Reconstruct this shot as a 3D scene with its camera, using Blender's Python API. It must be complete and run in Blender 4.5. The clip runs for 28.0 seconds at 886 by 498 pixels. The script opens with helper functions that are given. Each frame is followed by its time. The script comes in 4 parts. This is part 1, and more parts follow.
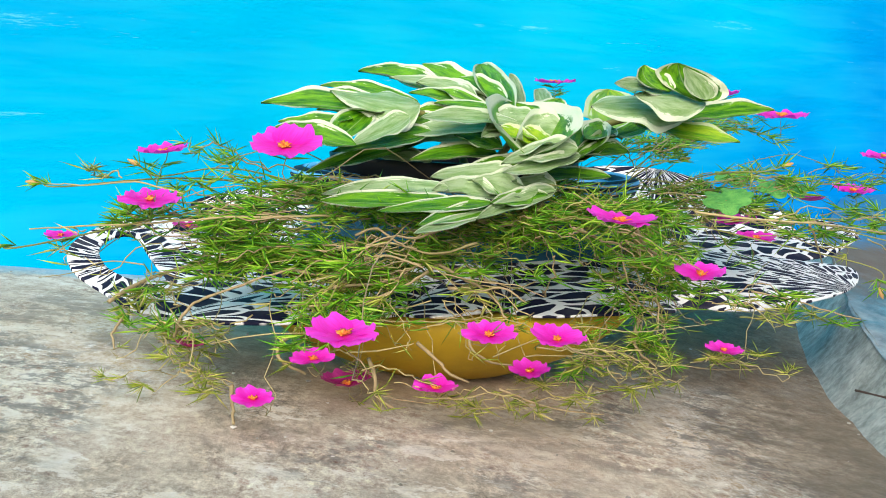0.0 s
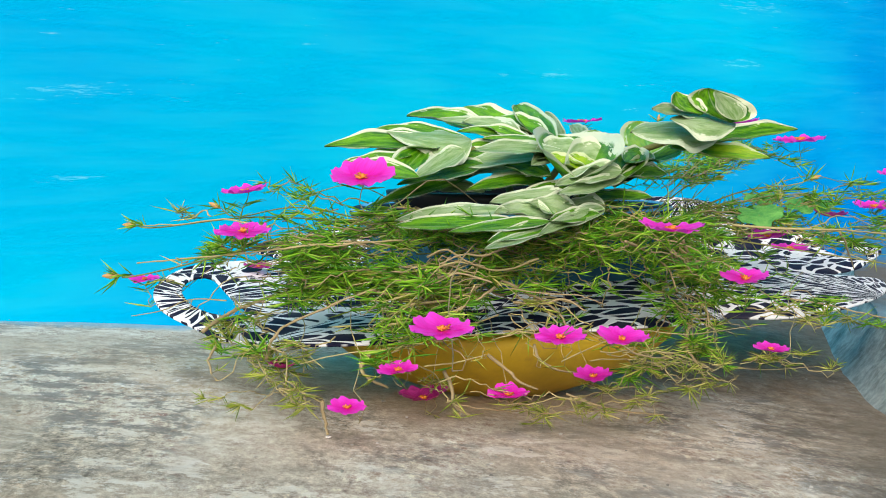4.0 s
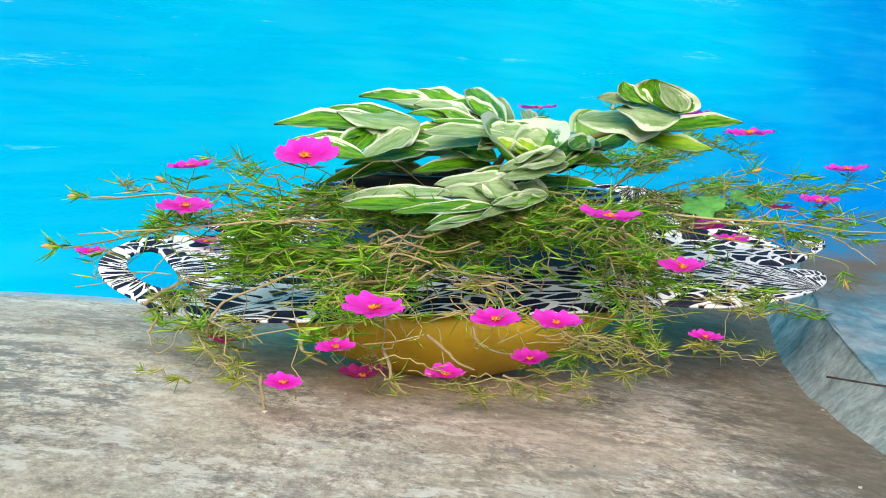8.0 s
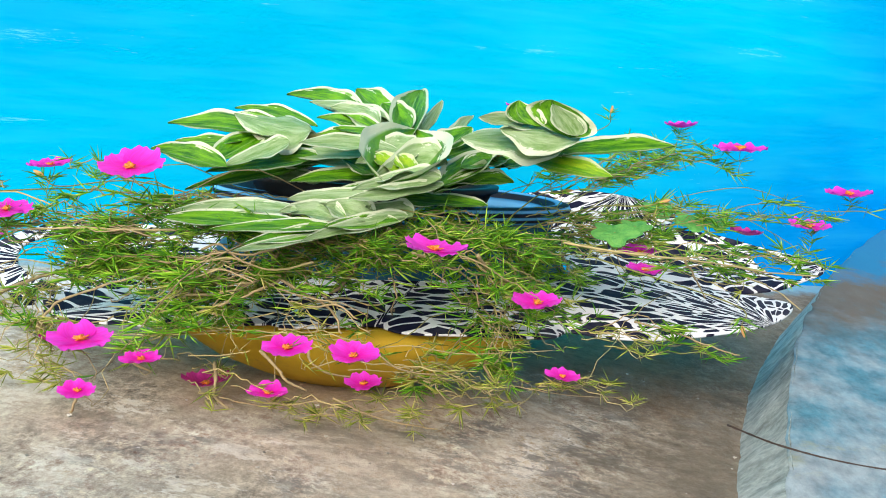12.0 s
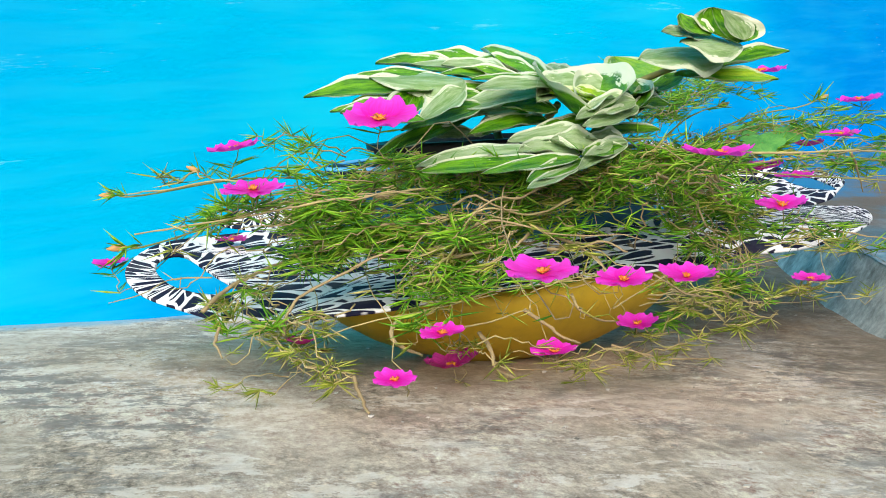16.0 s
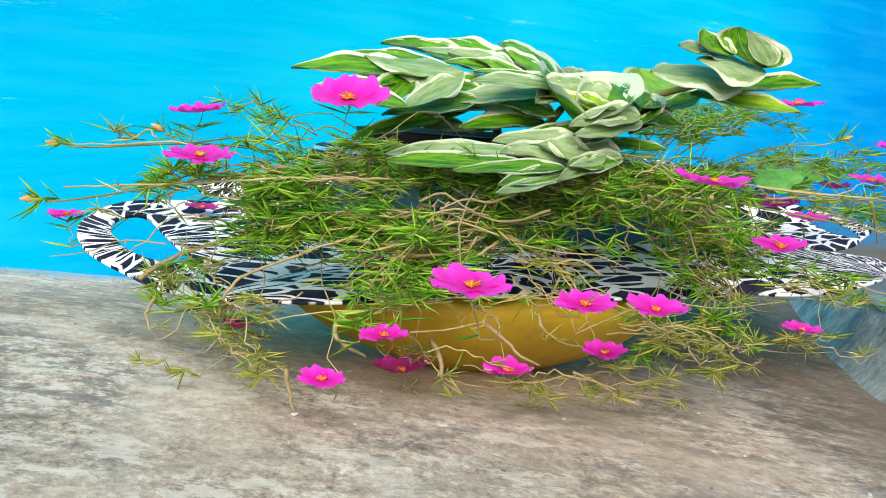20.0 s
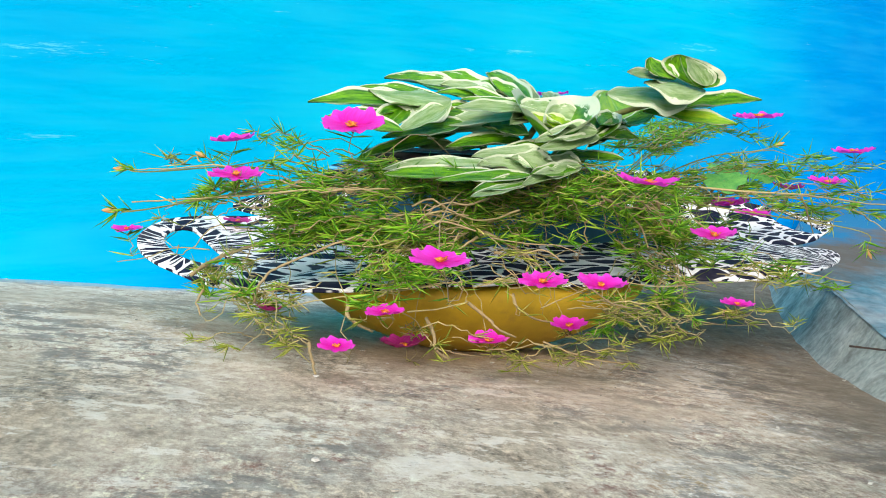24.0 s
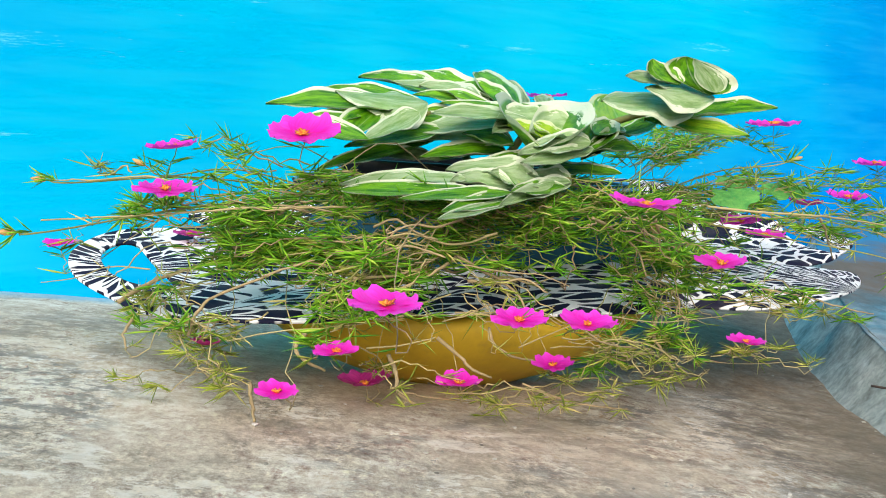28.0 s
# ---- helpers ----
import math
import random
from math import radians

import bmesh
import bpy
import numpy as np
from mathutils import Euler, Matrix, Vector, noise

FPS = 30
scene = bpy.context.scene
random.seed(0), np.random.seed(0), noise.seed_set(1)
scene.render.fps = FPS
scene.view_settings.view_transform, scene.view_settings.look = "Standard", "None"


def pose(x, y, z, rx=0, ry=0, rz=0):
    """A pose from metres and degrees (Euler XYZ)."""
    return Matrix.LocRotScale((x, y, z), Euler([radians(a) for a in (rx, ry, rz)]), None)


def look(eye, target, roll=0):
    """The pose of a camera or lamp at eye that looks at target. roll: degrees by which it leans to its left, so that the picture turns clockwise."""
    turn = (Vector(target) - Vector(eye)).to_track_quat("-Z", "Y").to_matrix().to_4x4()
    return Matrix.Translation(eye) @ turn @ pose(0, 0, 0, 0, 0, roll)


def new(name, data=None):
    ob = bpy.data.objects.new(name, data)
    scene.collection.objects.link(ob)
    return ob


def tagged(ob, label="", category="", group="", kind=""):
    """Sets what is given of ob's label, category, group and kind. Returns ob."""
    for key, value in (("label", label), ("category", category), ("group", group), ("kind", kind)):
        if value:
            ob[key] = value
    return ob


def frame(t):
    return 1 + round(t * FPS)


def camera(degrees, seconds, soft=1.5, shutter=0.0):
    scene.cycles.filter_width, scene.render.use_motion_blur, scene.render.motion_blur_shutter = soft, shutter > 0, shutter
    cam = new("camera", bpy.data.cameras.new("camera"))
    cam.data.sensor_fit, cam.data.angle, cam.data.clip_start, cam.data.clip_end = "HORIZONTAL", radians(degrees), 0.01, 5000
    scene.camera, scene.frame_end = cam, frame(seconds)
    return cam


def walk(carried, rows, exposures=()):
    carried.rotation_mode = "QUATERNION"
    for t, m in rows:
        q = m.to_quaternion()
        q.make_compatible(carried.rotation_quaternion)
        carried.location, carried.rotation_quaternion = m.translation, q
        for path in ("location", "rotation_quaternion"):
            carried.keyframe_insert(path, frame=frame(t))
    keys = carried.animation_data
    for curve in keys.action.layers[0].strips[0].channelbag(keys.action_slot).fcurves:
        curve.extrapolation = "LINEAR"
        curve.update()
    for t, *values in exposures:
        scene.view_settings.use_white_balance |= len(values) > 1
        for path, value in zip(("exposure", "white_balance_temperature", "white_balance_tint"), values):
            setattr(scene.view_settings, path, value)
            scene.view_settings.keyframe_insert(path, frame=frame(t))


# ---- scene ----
cam = camera(42.82, 28.0, soft=0.95)
PATH = [
    (0, (-0.1241, -1.1194, 0.3008), (-0.0453, -0.1331, 0.1562), 2.17),
    (0.5, (-0.1345, -1.1426, 0.2984), (-0.0625, -0.1544, 0.1629), 1.49),
    (1, (-0.1314, -1.1827, 0.3024), (-0.0480, -0.1950, 0.1699), 1.93),
    (1.5, (-0.1470, -1.2724, 0.3004), (-0.0631, -0.2831, 0.1814), 1.32),
    (2, (-0.1654, -1.3592, 0.3071), (-0.0595, -0.3724, 0.1843), 1.59),
    (2.5, (-0.1740, -1.4253, 0.3291), (-0.0777, -0.4419, 0.1753), 2.57),
    (3, (-0.1954, -1.4720, 0.3151), (-0.0894, -0.4837, 0.2056), 1.23),
    (3.5, (-0.1899, -1.3379, 0.2791), (-0.1231, -0.3434, 0.1984), -1.37),
    (5.5, (-0.1592, -1.0890, 0.2640), (-0.0616, -0.1015, 0.1400), 0.50),
    (6, (-0.1684, -1.1182, 0.2630), (-0.0798, -0.1279, 0.1557), 0.55),
    (6.5, (-0.1602, -1.1768, 0.2781), (-0.1166, -0.1852, 0.1568), 2.02),
    (7, (-0.1639, -1.1833, 0.2652), (-0.0793, -0.1922, 0.1628), 0.23),
    (7.5, (-0.1653, -1.1970, 0.2628), (-0.0575, -0.2078, 0.1636), -0.09),
    (8, (-0.1590, -1.2142, 0.2713), (-0.0583, -0.2247, 0.1677), 0.78),
    (8.5, (-0.1521, -1.2212, 0.2869), (-0.0825, -0.2299, 0.1746), 1.97),
    (9, (-0.1375, -1.1974, 0.2887), (-0.0732, -0.2058, 0.1769), 1.57),
    (9.5, (-0.1228, -1.1846, 0.2886), (-0.0640, -0.1919, 0.1833), 1.42),
    (10, (-0.1138, -1.1740, 0.2935), (-0.0580, -0.1829, 0.1727), 1.75),
    (10.5, (-0.0894, -1.1417, 0.3003), (-0.0143, -0.1546, 0.1586), 2.71),
    (11, (-0.0564, -1.1438, 0.2987), (-0.0040, -0.1538, 0.1678), 1.53),
    (11.5, (0.0619, -1.1729, 0.3223), (0.0389, -0.1822, 0.1877), 2.40),
    (12, (0.1523, -1.1886, 0.3422), (0.0923, -0.2015, 0.1933), 4.05),
    (12.5, (0.2478, -1.2127, 0.3979), (0.1005, -0.2403, 0.2170), 6.73),
    (14.5, (0.1901, -1.2490, 0.3956), (0.0595, -0.2738, 0.2173), 6.46),
    (15, (0.1255, -1.2376, 0.3618), (0.0122, -0.2581, 0.1953), 5.41),
    (15.5, (-0.0925, -1.1930, 0.2644), (-0.0578, -0.1993, 0.1579), -0.53),
    (16, (-0.2996, -1.0744, 0.2403), (-0.1130, -0.0980, 0.1311), -5.10),
    (16.5, (-0.3759, -1.0666, 0.2280), (-0.1051, -0.1089, 0.1313), -7.99),
    (17, (-0.4009, -1.0410, 0.2324), (-0.1301, -0.0825, 0.1427), -6.71),
    (17.5, (-0.3999, -1.0427, 0.2379), (-0.1493, -0.0792, 0.1437), -6.02),
    (18, (-0.3808, -1.0258, 0.2409), (-0.1155, -0.0658, 0.1513), -5.31),
    (18.5, (-0.3310, -0.9426, 0.2334), (-0.0815, 0.0211, 0.1378), -3.52),
    (19, (-0.2943, -0.9094, 0.2266), (-0.0514, 0.0562, 0.1342), -1.10),
    (19.5, (-0.2637, -0.9454, 0.2307), (-0.0842, 0.0344, 0.1420), 0.69),
    (20, (-0.2286, -1.0245, 0.2361), (-0.0792, -0.0423, 0.1226), 2.20),
    (20.5, (-0.2255, -1.0771, 0.2228), (-0.0619, -0.0943, 0.1377), 0.31),
    (21, (-0.2074, -1.0927, 0.2335), (-0.0733, -0.1064, 0.1378), 1.88),
    (21.5, (-0.1784, -1.1242, 0.2273), (-0.1034, -0.1311, 0.1370), 2.64),
    (23.5, (-0.2163, -1.1823, 0.2297), (-0.1158, -0.1925, 0.1288), 0.14),
    (24, (-0.2207, -1.2286, 0.2334), (-0.0988, -0.2404, 0.1402), 0.19),
    (24.5, (-0.2148, -1.2567, 0.2382), (-0.0680, -0.2715, 0.1497), -0.13),
    (25, (-0.1964, -1.2664, 0.2497), (-0.0817, -0.2788, 0.1431), 0.80),
    (25.5, (-0.1964, -1.2096, 0.2380), (-0.0320, -0.2300, 0.1228), -0.42),
    (26, (-0.1839, -1.2444, 0.2497), (-0.0516, -0.2587, 0.1454), 0.70),
    (26.5, (-0.1789, -1.2484, 0.2585), (-0.0611, -0.2609, 0.1542), 1.36),
    (27, (-0.1685, -1.1807, 0.2564), (-0.0488, -0.1933, 0.1525), 1.53),
    (27.5, (-0.1683, -1.1225, 0.2495), (-0.0437, -0.1351, 0.1514), 0.97),
    (28, (-0.1687, -1.0992, 0.2481), (-0.0564, -0.1104, 0.1497), 1.11),
]
walk(cam, [(t, look(eye, target, roll)) for t, eye, target, roll in PATH],
     [(0, 0.30), (2, 0.18), (3, 0.08), (5.5, 0.20), (8, 0.25), (10, 0.24), (12, 0.33), (15, 0.25), (18, 0.24), (20, 0.29), (24, 0.26), (28, 0.28)])

# ---- sky and light: bright haze, soft shade ----
sky = bpy.data.worlds.new("sky")
scene.world = sky
sky.use_nodes = True
_n = sky.node_tree.nodes
_t = _n.new("ShaderNodeTexSky")
_t.sky_type, _t.sun_disc = "NISHITA", False
_t.sun_elevation, _t.sun_rotation = radians(34), radians(194)
_t.dust_density, _t.ozone_density, _t.air_density = 4.0, 0.3, 0.8
sky.node_tree.links.new(_t.outputs[0], _n["Background"].inputs[0])
_n["Background"].inputs[1].default_value = 0.09
sun = new("sun", bpy.data.lights.new("sun", "SUN"))
sun.data.energy, sun.data.angle, sun.data.color = 3.3, radians(48), (1.0, 0.96, 0.9)
sun.matrix_world = look((-0.8, -3.2, 2.25), (0, 0, 0))


# ---- materials ----
def mat(name, rough=0.6, spec=0.5):
    m = bpy.data.materials.new(name)
    m.use_nodes = True
    b = m.node_tree.nodes["Principled BSDF"]
    b.inputs["Roughness"].default_value = rough
    b.inputs["Specular IOR Level"].default_value = spec
    return m, m.node_tree, b


def node(nt, kind, **values):
    n = nt.nodes.new(kind)
    for key, v in values.items():
        n.inputs[key.replace("_", " ")].default_value = v
    return n


def ramp(nt, src, stops):
    r = nt.nodes.new("ShaderNodeValToRGB")
    while len(r.color_ramp.elements) < len(stops):
        r.color_ramp.elements.new(0.5)
    for e, (p, c) in zip(r.color_ramp.elements, stops):
        e.position, e.color = p, (*c, 1)
    nt.links.new(src, r.inputs[0])
    return r.outputs[0]


def coords(nt, scale=(1, 1, 1), out="Object"):
    tc, mp = nt.nodes.new("ShaderNodeTexCoord"), nt.nodes.new("ShaderNodeMapping")
    mp.inputs["Scale"].default_value = scale
    nt.links.new(tc.outputs[out], mp.inputs[0])
    return mp.outputs[0]


def noise_tex(nt, vec, scale, detail=6, rough=0.6):
    n = node(nt, "ShaderNodeTexNoise", Scale=scale, Detail=detail, Roughness=rough)
    nt.links.new(vec, n.inputs["Vector"])
    return n.outputs[0]


def mix(nt, fac, a, b, kind="MIX"):
    n = nt.nodes.new("ShaderNodeMix")
    n.data_type, n.blend_type = "RGBA", kind
    for sock, v in ((n.inputs[0], fac), (n.inputs[6], a), (n.inputs[7], b)):
        if isinstance(v, (int, float)):
            sock.default_value = v
        elif isinstance(v, tuple):
            sock.default_value = (*v, 1)
        else:
            nt.links.new(v, sock)
    return n.outputs[2]


def bump(nt, b, height, strength=0.3, dist=0.002):
    n = node(nt, "ShaderNodeBump", Strength=strength, Distance=dist)
    nt.links.new(height, n.inputs["Height"])
    nt.links.new(n.outputs[0], b.inputs["Normal"])


def wall_paint():
    m, nt, b = mat("sky_blue_wall_paint", 0.9, 0.0)
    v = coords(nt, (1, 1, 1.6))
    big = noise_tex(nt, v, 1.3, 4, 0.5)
    # shade painted in: the blue deepens to the right and lower down
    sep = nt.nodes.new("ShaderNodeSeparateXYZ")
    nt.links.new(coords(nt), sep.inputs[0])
    side_shade = nt.nodes.new("ShaderNodeMath")
    side_shade.operation = "MULTIPLY_ADD"
    nt.links.new(sep.outputs[0], side_shade.inputs[0])
    side_shade.inputs[1].default_value = -0.17
    nt.links.new(big, side_shade.inputs[2])
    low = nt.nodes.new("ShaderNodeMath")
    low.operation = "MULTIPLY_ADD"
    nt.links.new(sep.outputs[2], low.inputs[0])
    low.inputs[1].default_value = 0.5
    nt.links.new(side_shade.outputs[0], low.inputs[2])
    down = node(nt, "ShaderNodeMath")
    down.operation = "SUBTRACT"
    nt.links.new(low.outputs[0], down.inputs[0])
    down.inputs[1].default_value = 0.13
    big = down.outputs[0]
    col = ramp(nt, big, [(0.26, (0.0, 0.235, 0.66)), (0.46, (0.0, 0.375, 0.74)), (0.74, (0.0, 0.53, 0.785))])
    brushed = noise_tex(nt, coords(nt, (1.6, 1.6, 16)), 2.6, 5, 0.6)
    col = mix(nt, ramp(nt, brushed, [(0.46, (0, 0, 0)), (0.74, (0.14, 0.14, 0.14))]), col, (0.06, 0.62, 0.82))
    streak = noise_tex(nt, coords(nt, (9, 9, 90)), 2.2, 5, 0.7)
    patch = noise_tex(nt, v, 3.5, 3, 0.5)
    both = nt.nodes.new("ShaderNodeMath")
    both.operation = "MULTIPLY"
    nt.links.new(ramp(nt, streak, [(0.65, (0, 0, 0)), (0.74, (0.8, 0.8, 0.8))]), both.inputs[0])
    nt.links.new(ramp(nt, patch, [(0.52, (0, 0, 0)), (0.66, (1, 1, 1))]), both.inputs[1])
    col = mix(nt, both.outputs[0], col, (0.42, 0.86, 0.95))
    # larger scuffed places: middle (x, z), half width, half height
    scrape = noise_tex(nt, coords(nt, (14, 0, 130)), 1.6, 5, 0.75)
    for x, z, w, h in ((0.18, 0.402, 0.075, 0.012), (0.64, 0.55, 0.14, 0.022), (-0.57, 0.362, 0.12, 0.018), (0.60, 0.436, 0.08, 0.016), (0.07, 0.397, 0.03, 0.006), (-0.58, 0.24, 0.06, 0.010), (-0.30, 0.52, 0.10, 0.012)):
        d = nt.nodes.new("ShaderNodeVectorMath")
        d.operation = "DISTANCE"
        nt.links.new(coords(nt, (1 / w, 0, 1 / h)), d.inputs[0])
        d.inputs[1].default_value = (x / w, 0, z / h)
        mark = nt.nodes.new("ShaderNodeMath")
        mark.operation = "MULTIPLY_ADD"
        nt.links.new(d.outputs["Value"], mark.inputs[0])
        mark.inputs[1].default_value = -0.16
        nt.links.new(scrape, mark.inputs[2])
        col = mix(nt, ramp(nt, mark.outputs[0], [(0.46, (0, 0, 0)), (0.62, (0.6, 0.6, 0.6))]), col, (0.20, 0.72, 0.92))
    nt.links.new(col, b.inputs["Base Color"])
    bump(nt, b, noise_tex(nt, coords(nt), 60, 5), 0.25, 0.002)
    return m


def concrete():
    m, nt, b = mat("weathered_concrete", 0.92, 0.2)
    v = coords(nt, (1, 0.5, 1))
    big = noise_tex(nt, v, 7, 5, 0.55)
    col = ramp(nt, big, [(0.32, (0.44, 0.365, 0.275)), (0.46, (0.55, 0.475, 0.375)), (0.56, (0.63, 0.56, 0.46)), (0.70, (0.71, 0.635, 0.535))])
    grain = noise_tex(nt, coords(nt, (1, 0.5, 1)), 110, 9, 0.85)
    rough = noise_tex(nt, v, 11, 6, 0.68)
    gritty = ramp(nt, rough, [(0.42, (0.45, 0.45, 0.45)), (0.54, (1, 1, 1))])
    col = mix(nt, gritty, col, mix(nt, 1.0, col, ramp(nt, grain, [(0.38, (0.13, 0.13, 0.13)), (0.5, (0.47, 0.47, 0.48)), (0.62, (0.90, 0.90, 0.90))]), "OVERLAY"))
    worn = noise_tex(nt, coords(nt, (0.42, 0.5, 1)), 30, 14, 0.80)
    col = mix(nt, ramp(nt, worn, [(0.54, (0, 0, 0)), (0.56, (0.8, 0.8, 0.8))]), col, (0.76, 0.705, 0.61))
    dark = noise_tex(nt, coords(nt, (0.42, 0.5, 1)), 40, 14, 0.80)
    clump = ramp(nt, noise_tex(nt, v, 5.5, 5, 0.6), [(0.43, (0, 0, 0)), (0.55, (0.85, 0.85, 0.85))])
    both = nt.nodes.new("ShaderNodeMath")
    both.operation = "MULTIPLY"
    nt.links.new(ramp(nt, dark, [(0.495, (0, 0, 0)), (0.535, (1, 1, 1))]), both.inputs[0])
    nt.links.new(clump, both.inputs[1])
    col = mix(nt, both.outputs[0], col, (0.24, 0.225, 0.205))
    smear = noise_tex(nt, v, 4.2, 3, 0.5)
    col = mix(nt, ramp(nt, smear, [(0.53, (0, 0, 0)), (0.62, (0.6, 0.6, 0.6))]), col, (0.47, 0.395, 0.30))
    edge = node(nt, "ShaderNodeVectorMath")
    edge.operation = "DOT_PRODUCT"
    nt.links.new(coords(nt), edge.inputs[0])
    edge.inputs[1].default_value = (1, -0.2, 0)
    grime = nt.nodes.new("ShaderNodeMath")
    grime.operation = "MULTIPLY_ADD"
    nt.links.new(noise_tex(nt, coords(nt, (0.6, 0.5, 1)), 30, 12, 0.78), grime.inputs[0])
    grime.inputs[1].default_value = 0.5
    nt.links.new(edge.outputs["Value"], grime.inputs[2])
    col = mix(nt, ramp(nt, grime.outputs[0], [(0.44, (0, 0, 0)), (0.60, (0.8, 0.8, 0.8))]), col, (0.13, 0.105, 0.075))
    # brown patch painted in for the floor's shade between the planter and the ledge
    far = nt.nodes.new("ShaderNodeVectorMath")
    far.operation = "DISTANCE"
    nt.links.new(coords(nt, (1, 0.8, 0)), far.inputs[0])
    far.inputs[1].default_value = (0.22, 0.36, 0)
    shade_patch = nt.nodes.new("ShaderNodeMath")
    shade_patch.operation = "MULTIPLY_ADD"
    nt.links.new(noise_tex(nt, v, 12, 8, 0.72), shade_patch.inputs[0])
    shade_patch.inputs[1].default_value = 0.32
    nt.links.new(far.outputs["Value"], shade_patch.inputs[2])
    col = mix(nt, ramp(nt, shade_patch.outputs[0], [(0.32, (0.92, 0.92, 0.92)), (0.46, (0, 0, 0))]), col, (0.30, 0.19, 0.105))
    # warm brown put into the colour where bounced wall light turns the shade blue
    near = nt.nodes.new("ShaderNodeVectorMath")
    near.operation = "DISTANCE"
    nt.links.new(coords(nt, (0.7, 1, 0)), near.inputs[0])
    near.inputs[1].default_value = (-0.10, 0.06, 0)
    shade_tint = nt.nodes.new("ShaderNodeMath")
    shade_tint.operation = "MULTIPLY_ADD"
    nt.links.new(noise_tex(nt, v, 10, 8, 0.72), shade_tint.inputs[0])
    shade_tint.inputs[1].default_value = 0.30
    nt.links.new(near.outputs["Value"], shade_tint.inputs[2])
    col = mix(nt, ramp(nt, shade_tint.outputs[0], [(0.28, (0.7, 0.7, 0.7)), (0.40, (0, 0, 0))]), col, (0.50, 0.38, 0.25))
    col = mix(nt, 0.4, col, ramp(nt, noise_tex(nt, coords(nt, (0.5, 0.5, 1)), 75, 12, 0.85), [(0.40, (0.2, 0.2, 0.2)), (0.5, (0.5, 0.5, 0.5)), (0.60, (0.82, 0.82, 0.82))]), "OVERLAY")
    # blue paint spilled along the foot of the wall
    g = node(nt, "ShaderNodeVectorMath")
    g.operation = "DOT_PRODUCT"
    nt.links.new(coords(nt), g.inputs[0])
    g.inputs[1].default_value = (-0.5887, 1, 0)
    spill = nt.nodes.new("ShaderNodeMath")
    spill.operation = "ADD"
    nt.links.new(g.outputs["Value"], spill.inputs[0])
    wob = nt.nodes.new("ShaderNodeMath")
    wob.operation = "MULTIPLY"
    wob.inputs[1].default_value = 0.25
    nt.links.new(noise_tex(nt, v, 9, 6, 0.7), wob.inputs[0])
    nt.links.new(wob.outputs[0], spill.inputs[1])
    col = mix(nt, ramp(nt, spill.outputs[0], [(0.77, (0, 0, 0)), (0.83, (0.75, 0.75, 0.75))]), col, (0.20, 0.48, 0.62))
    nt.links.new(col, b.inputs["Base Color"])
    bump(nt, b, grain, 0.6, 0.003)
    return m


def washed():
    m, nt, b = mat("blue_washed_concrete", 0.85, 0.2)
    v = coords(nt, (1, 0.5, 1))
    big = noise_tex(nt, v, 6.5, 7, 0.66)
    col = ramp(nt, big, [(0.34, (0.03, 0.14, 0.20)), (0.43, (0.08, 0.21, 0.28)), (0.51, (0.18, 0.28, 0.34)), (0.63, (0.30, 0.35, 0.38))])
    grain = noise_tex(nt, v, 45, 8, 0.7)
    col = mix(nt, 0.45, col, ramp(nt, grain, [(0.35, (0.2, 0.22, 0.23)), (0.62, (0.8, 0.8, 0.8))]), "OVERLAY")
    teal = noise_tex(nt, v, 8, 4, 0.6)
    col = mix(nt, ramp(nt, teal, [(0.60, (0, 0, 0)), (0.66, (0.8, 0.8, 0.8))]), col, (0.08, 0.22, 0.28))
    moss = noise_tex(nt, coords(nt, (1, 1, 1)), 6.3, 6, 0.7)
    col = mix(nt, ramp(nt, moss, [(0.60, (0, 0, 0)), (0.70, (0.6, 0.6, 0.6))]), col, (0.36, 0.36, 0.20))
    # brown silt gathered below the wall
    g = node(nt, "ShaderNodeVectorMath")
    g.operation = "DOT_PRODUCT"
    nt.links.new(v, g.inputs[0])
    g.inputs[1].default_value = (-0.45, 2, 0)
    wob = nt.nodes.new("ShaderNodeMath")
    wob.operation = "MULTIPLY_ADD"
    nt.links.new(noise_tex(nt, v, 5, 6, 0.65), wob.inputs[0])
    wob.inputs[1].default_value = 0.8
    nt.links.new(g.outputs["Value"], wob.inputs[2])
    col = mix(nt, ramp(nt, wob.outputs[0], [(0.46, (0, 0, 0)), (0.66, (0.85, 0.85, 0.85))]), col, (0.16, 0.11, 0.075))
    col = mix(nt, ramp(nt, wob.outputs[0], [(0.76, (0, 0, 0)), (0.90, (0.9, 0.9, 0.9))]), col, (0.01, 0.20, 0.40))
    nt.links.new(col, b.inputs["Base Color"])
    bump(nt, b, grain, 0.5, 0.004)
    return m


def kerb_side():
    m, nt, b = mat("rough_kerb_plaster", 0.9, 0.2)
    v = coords(nt)
    col = ramp(nt, noise_tex(nt, v, 24, 8, 0.75), [(0.30, (0.14, 0.16, 0.15)), (0.46, (0.28, 0.33, 0.32)), (0.62, (0.42, 0.47, 0.46))])
    col = mix(nt, 0.4, col, ramp(nt, noise_tex(nt, v, 60, 8, 0.7), [(0.35, (0.15, 0.15, 0.15)), (0.65, (0.85, 0.85, 0.85))]), "OVERLAY")
    nt.links.new(col, b.inputs["Base Color"])
    bump(nt, b, noise_tex(nt, v, 70, 6, 0.7), 0.2, 0.002)
    return m


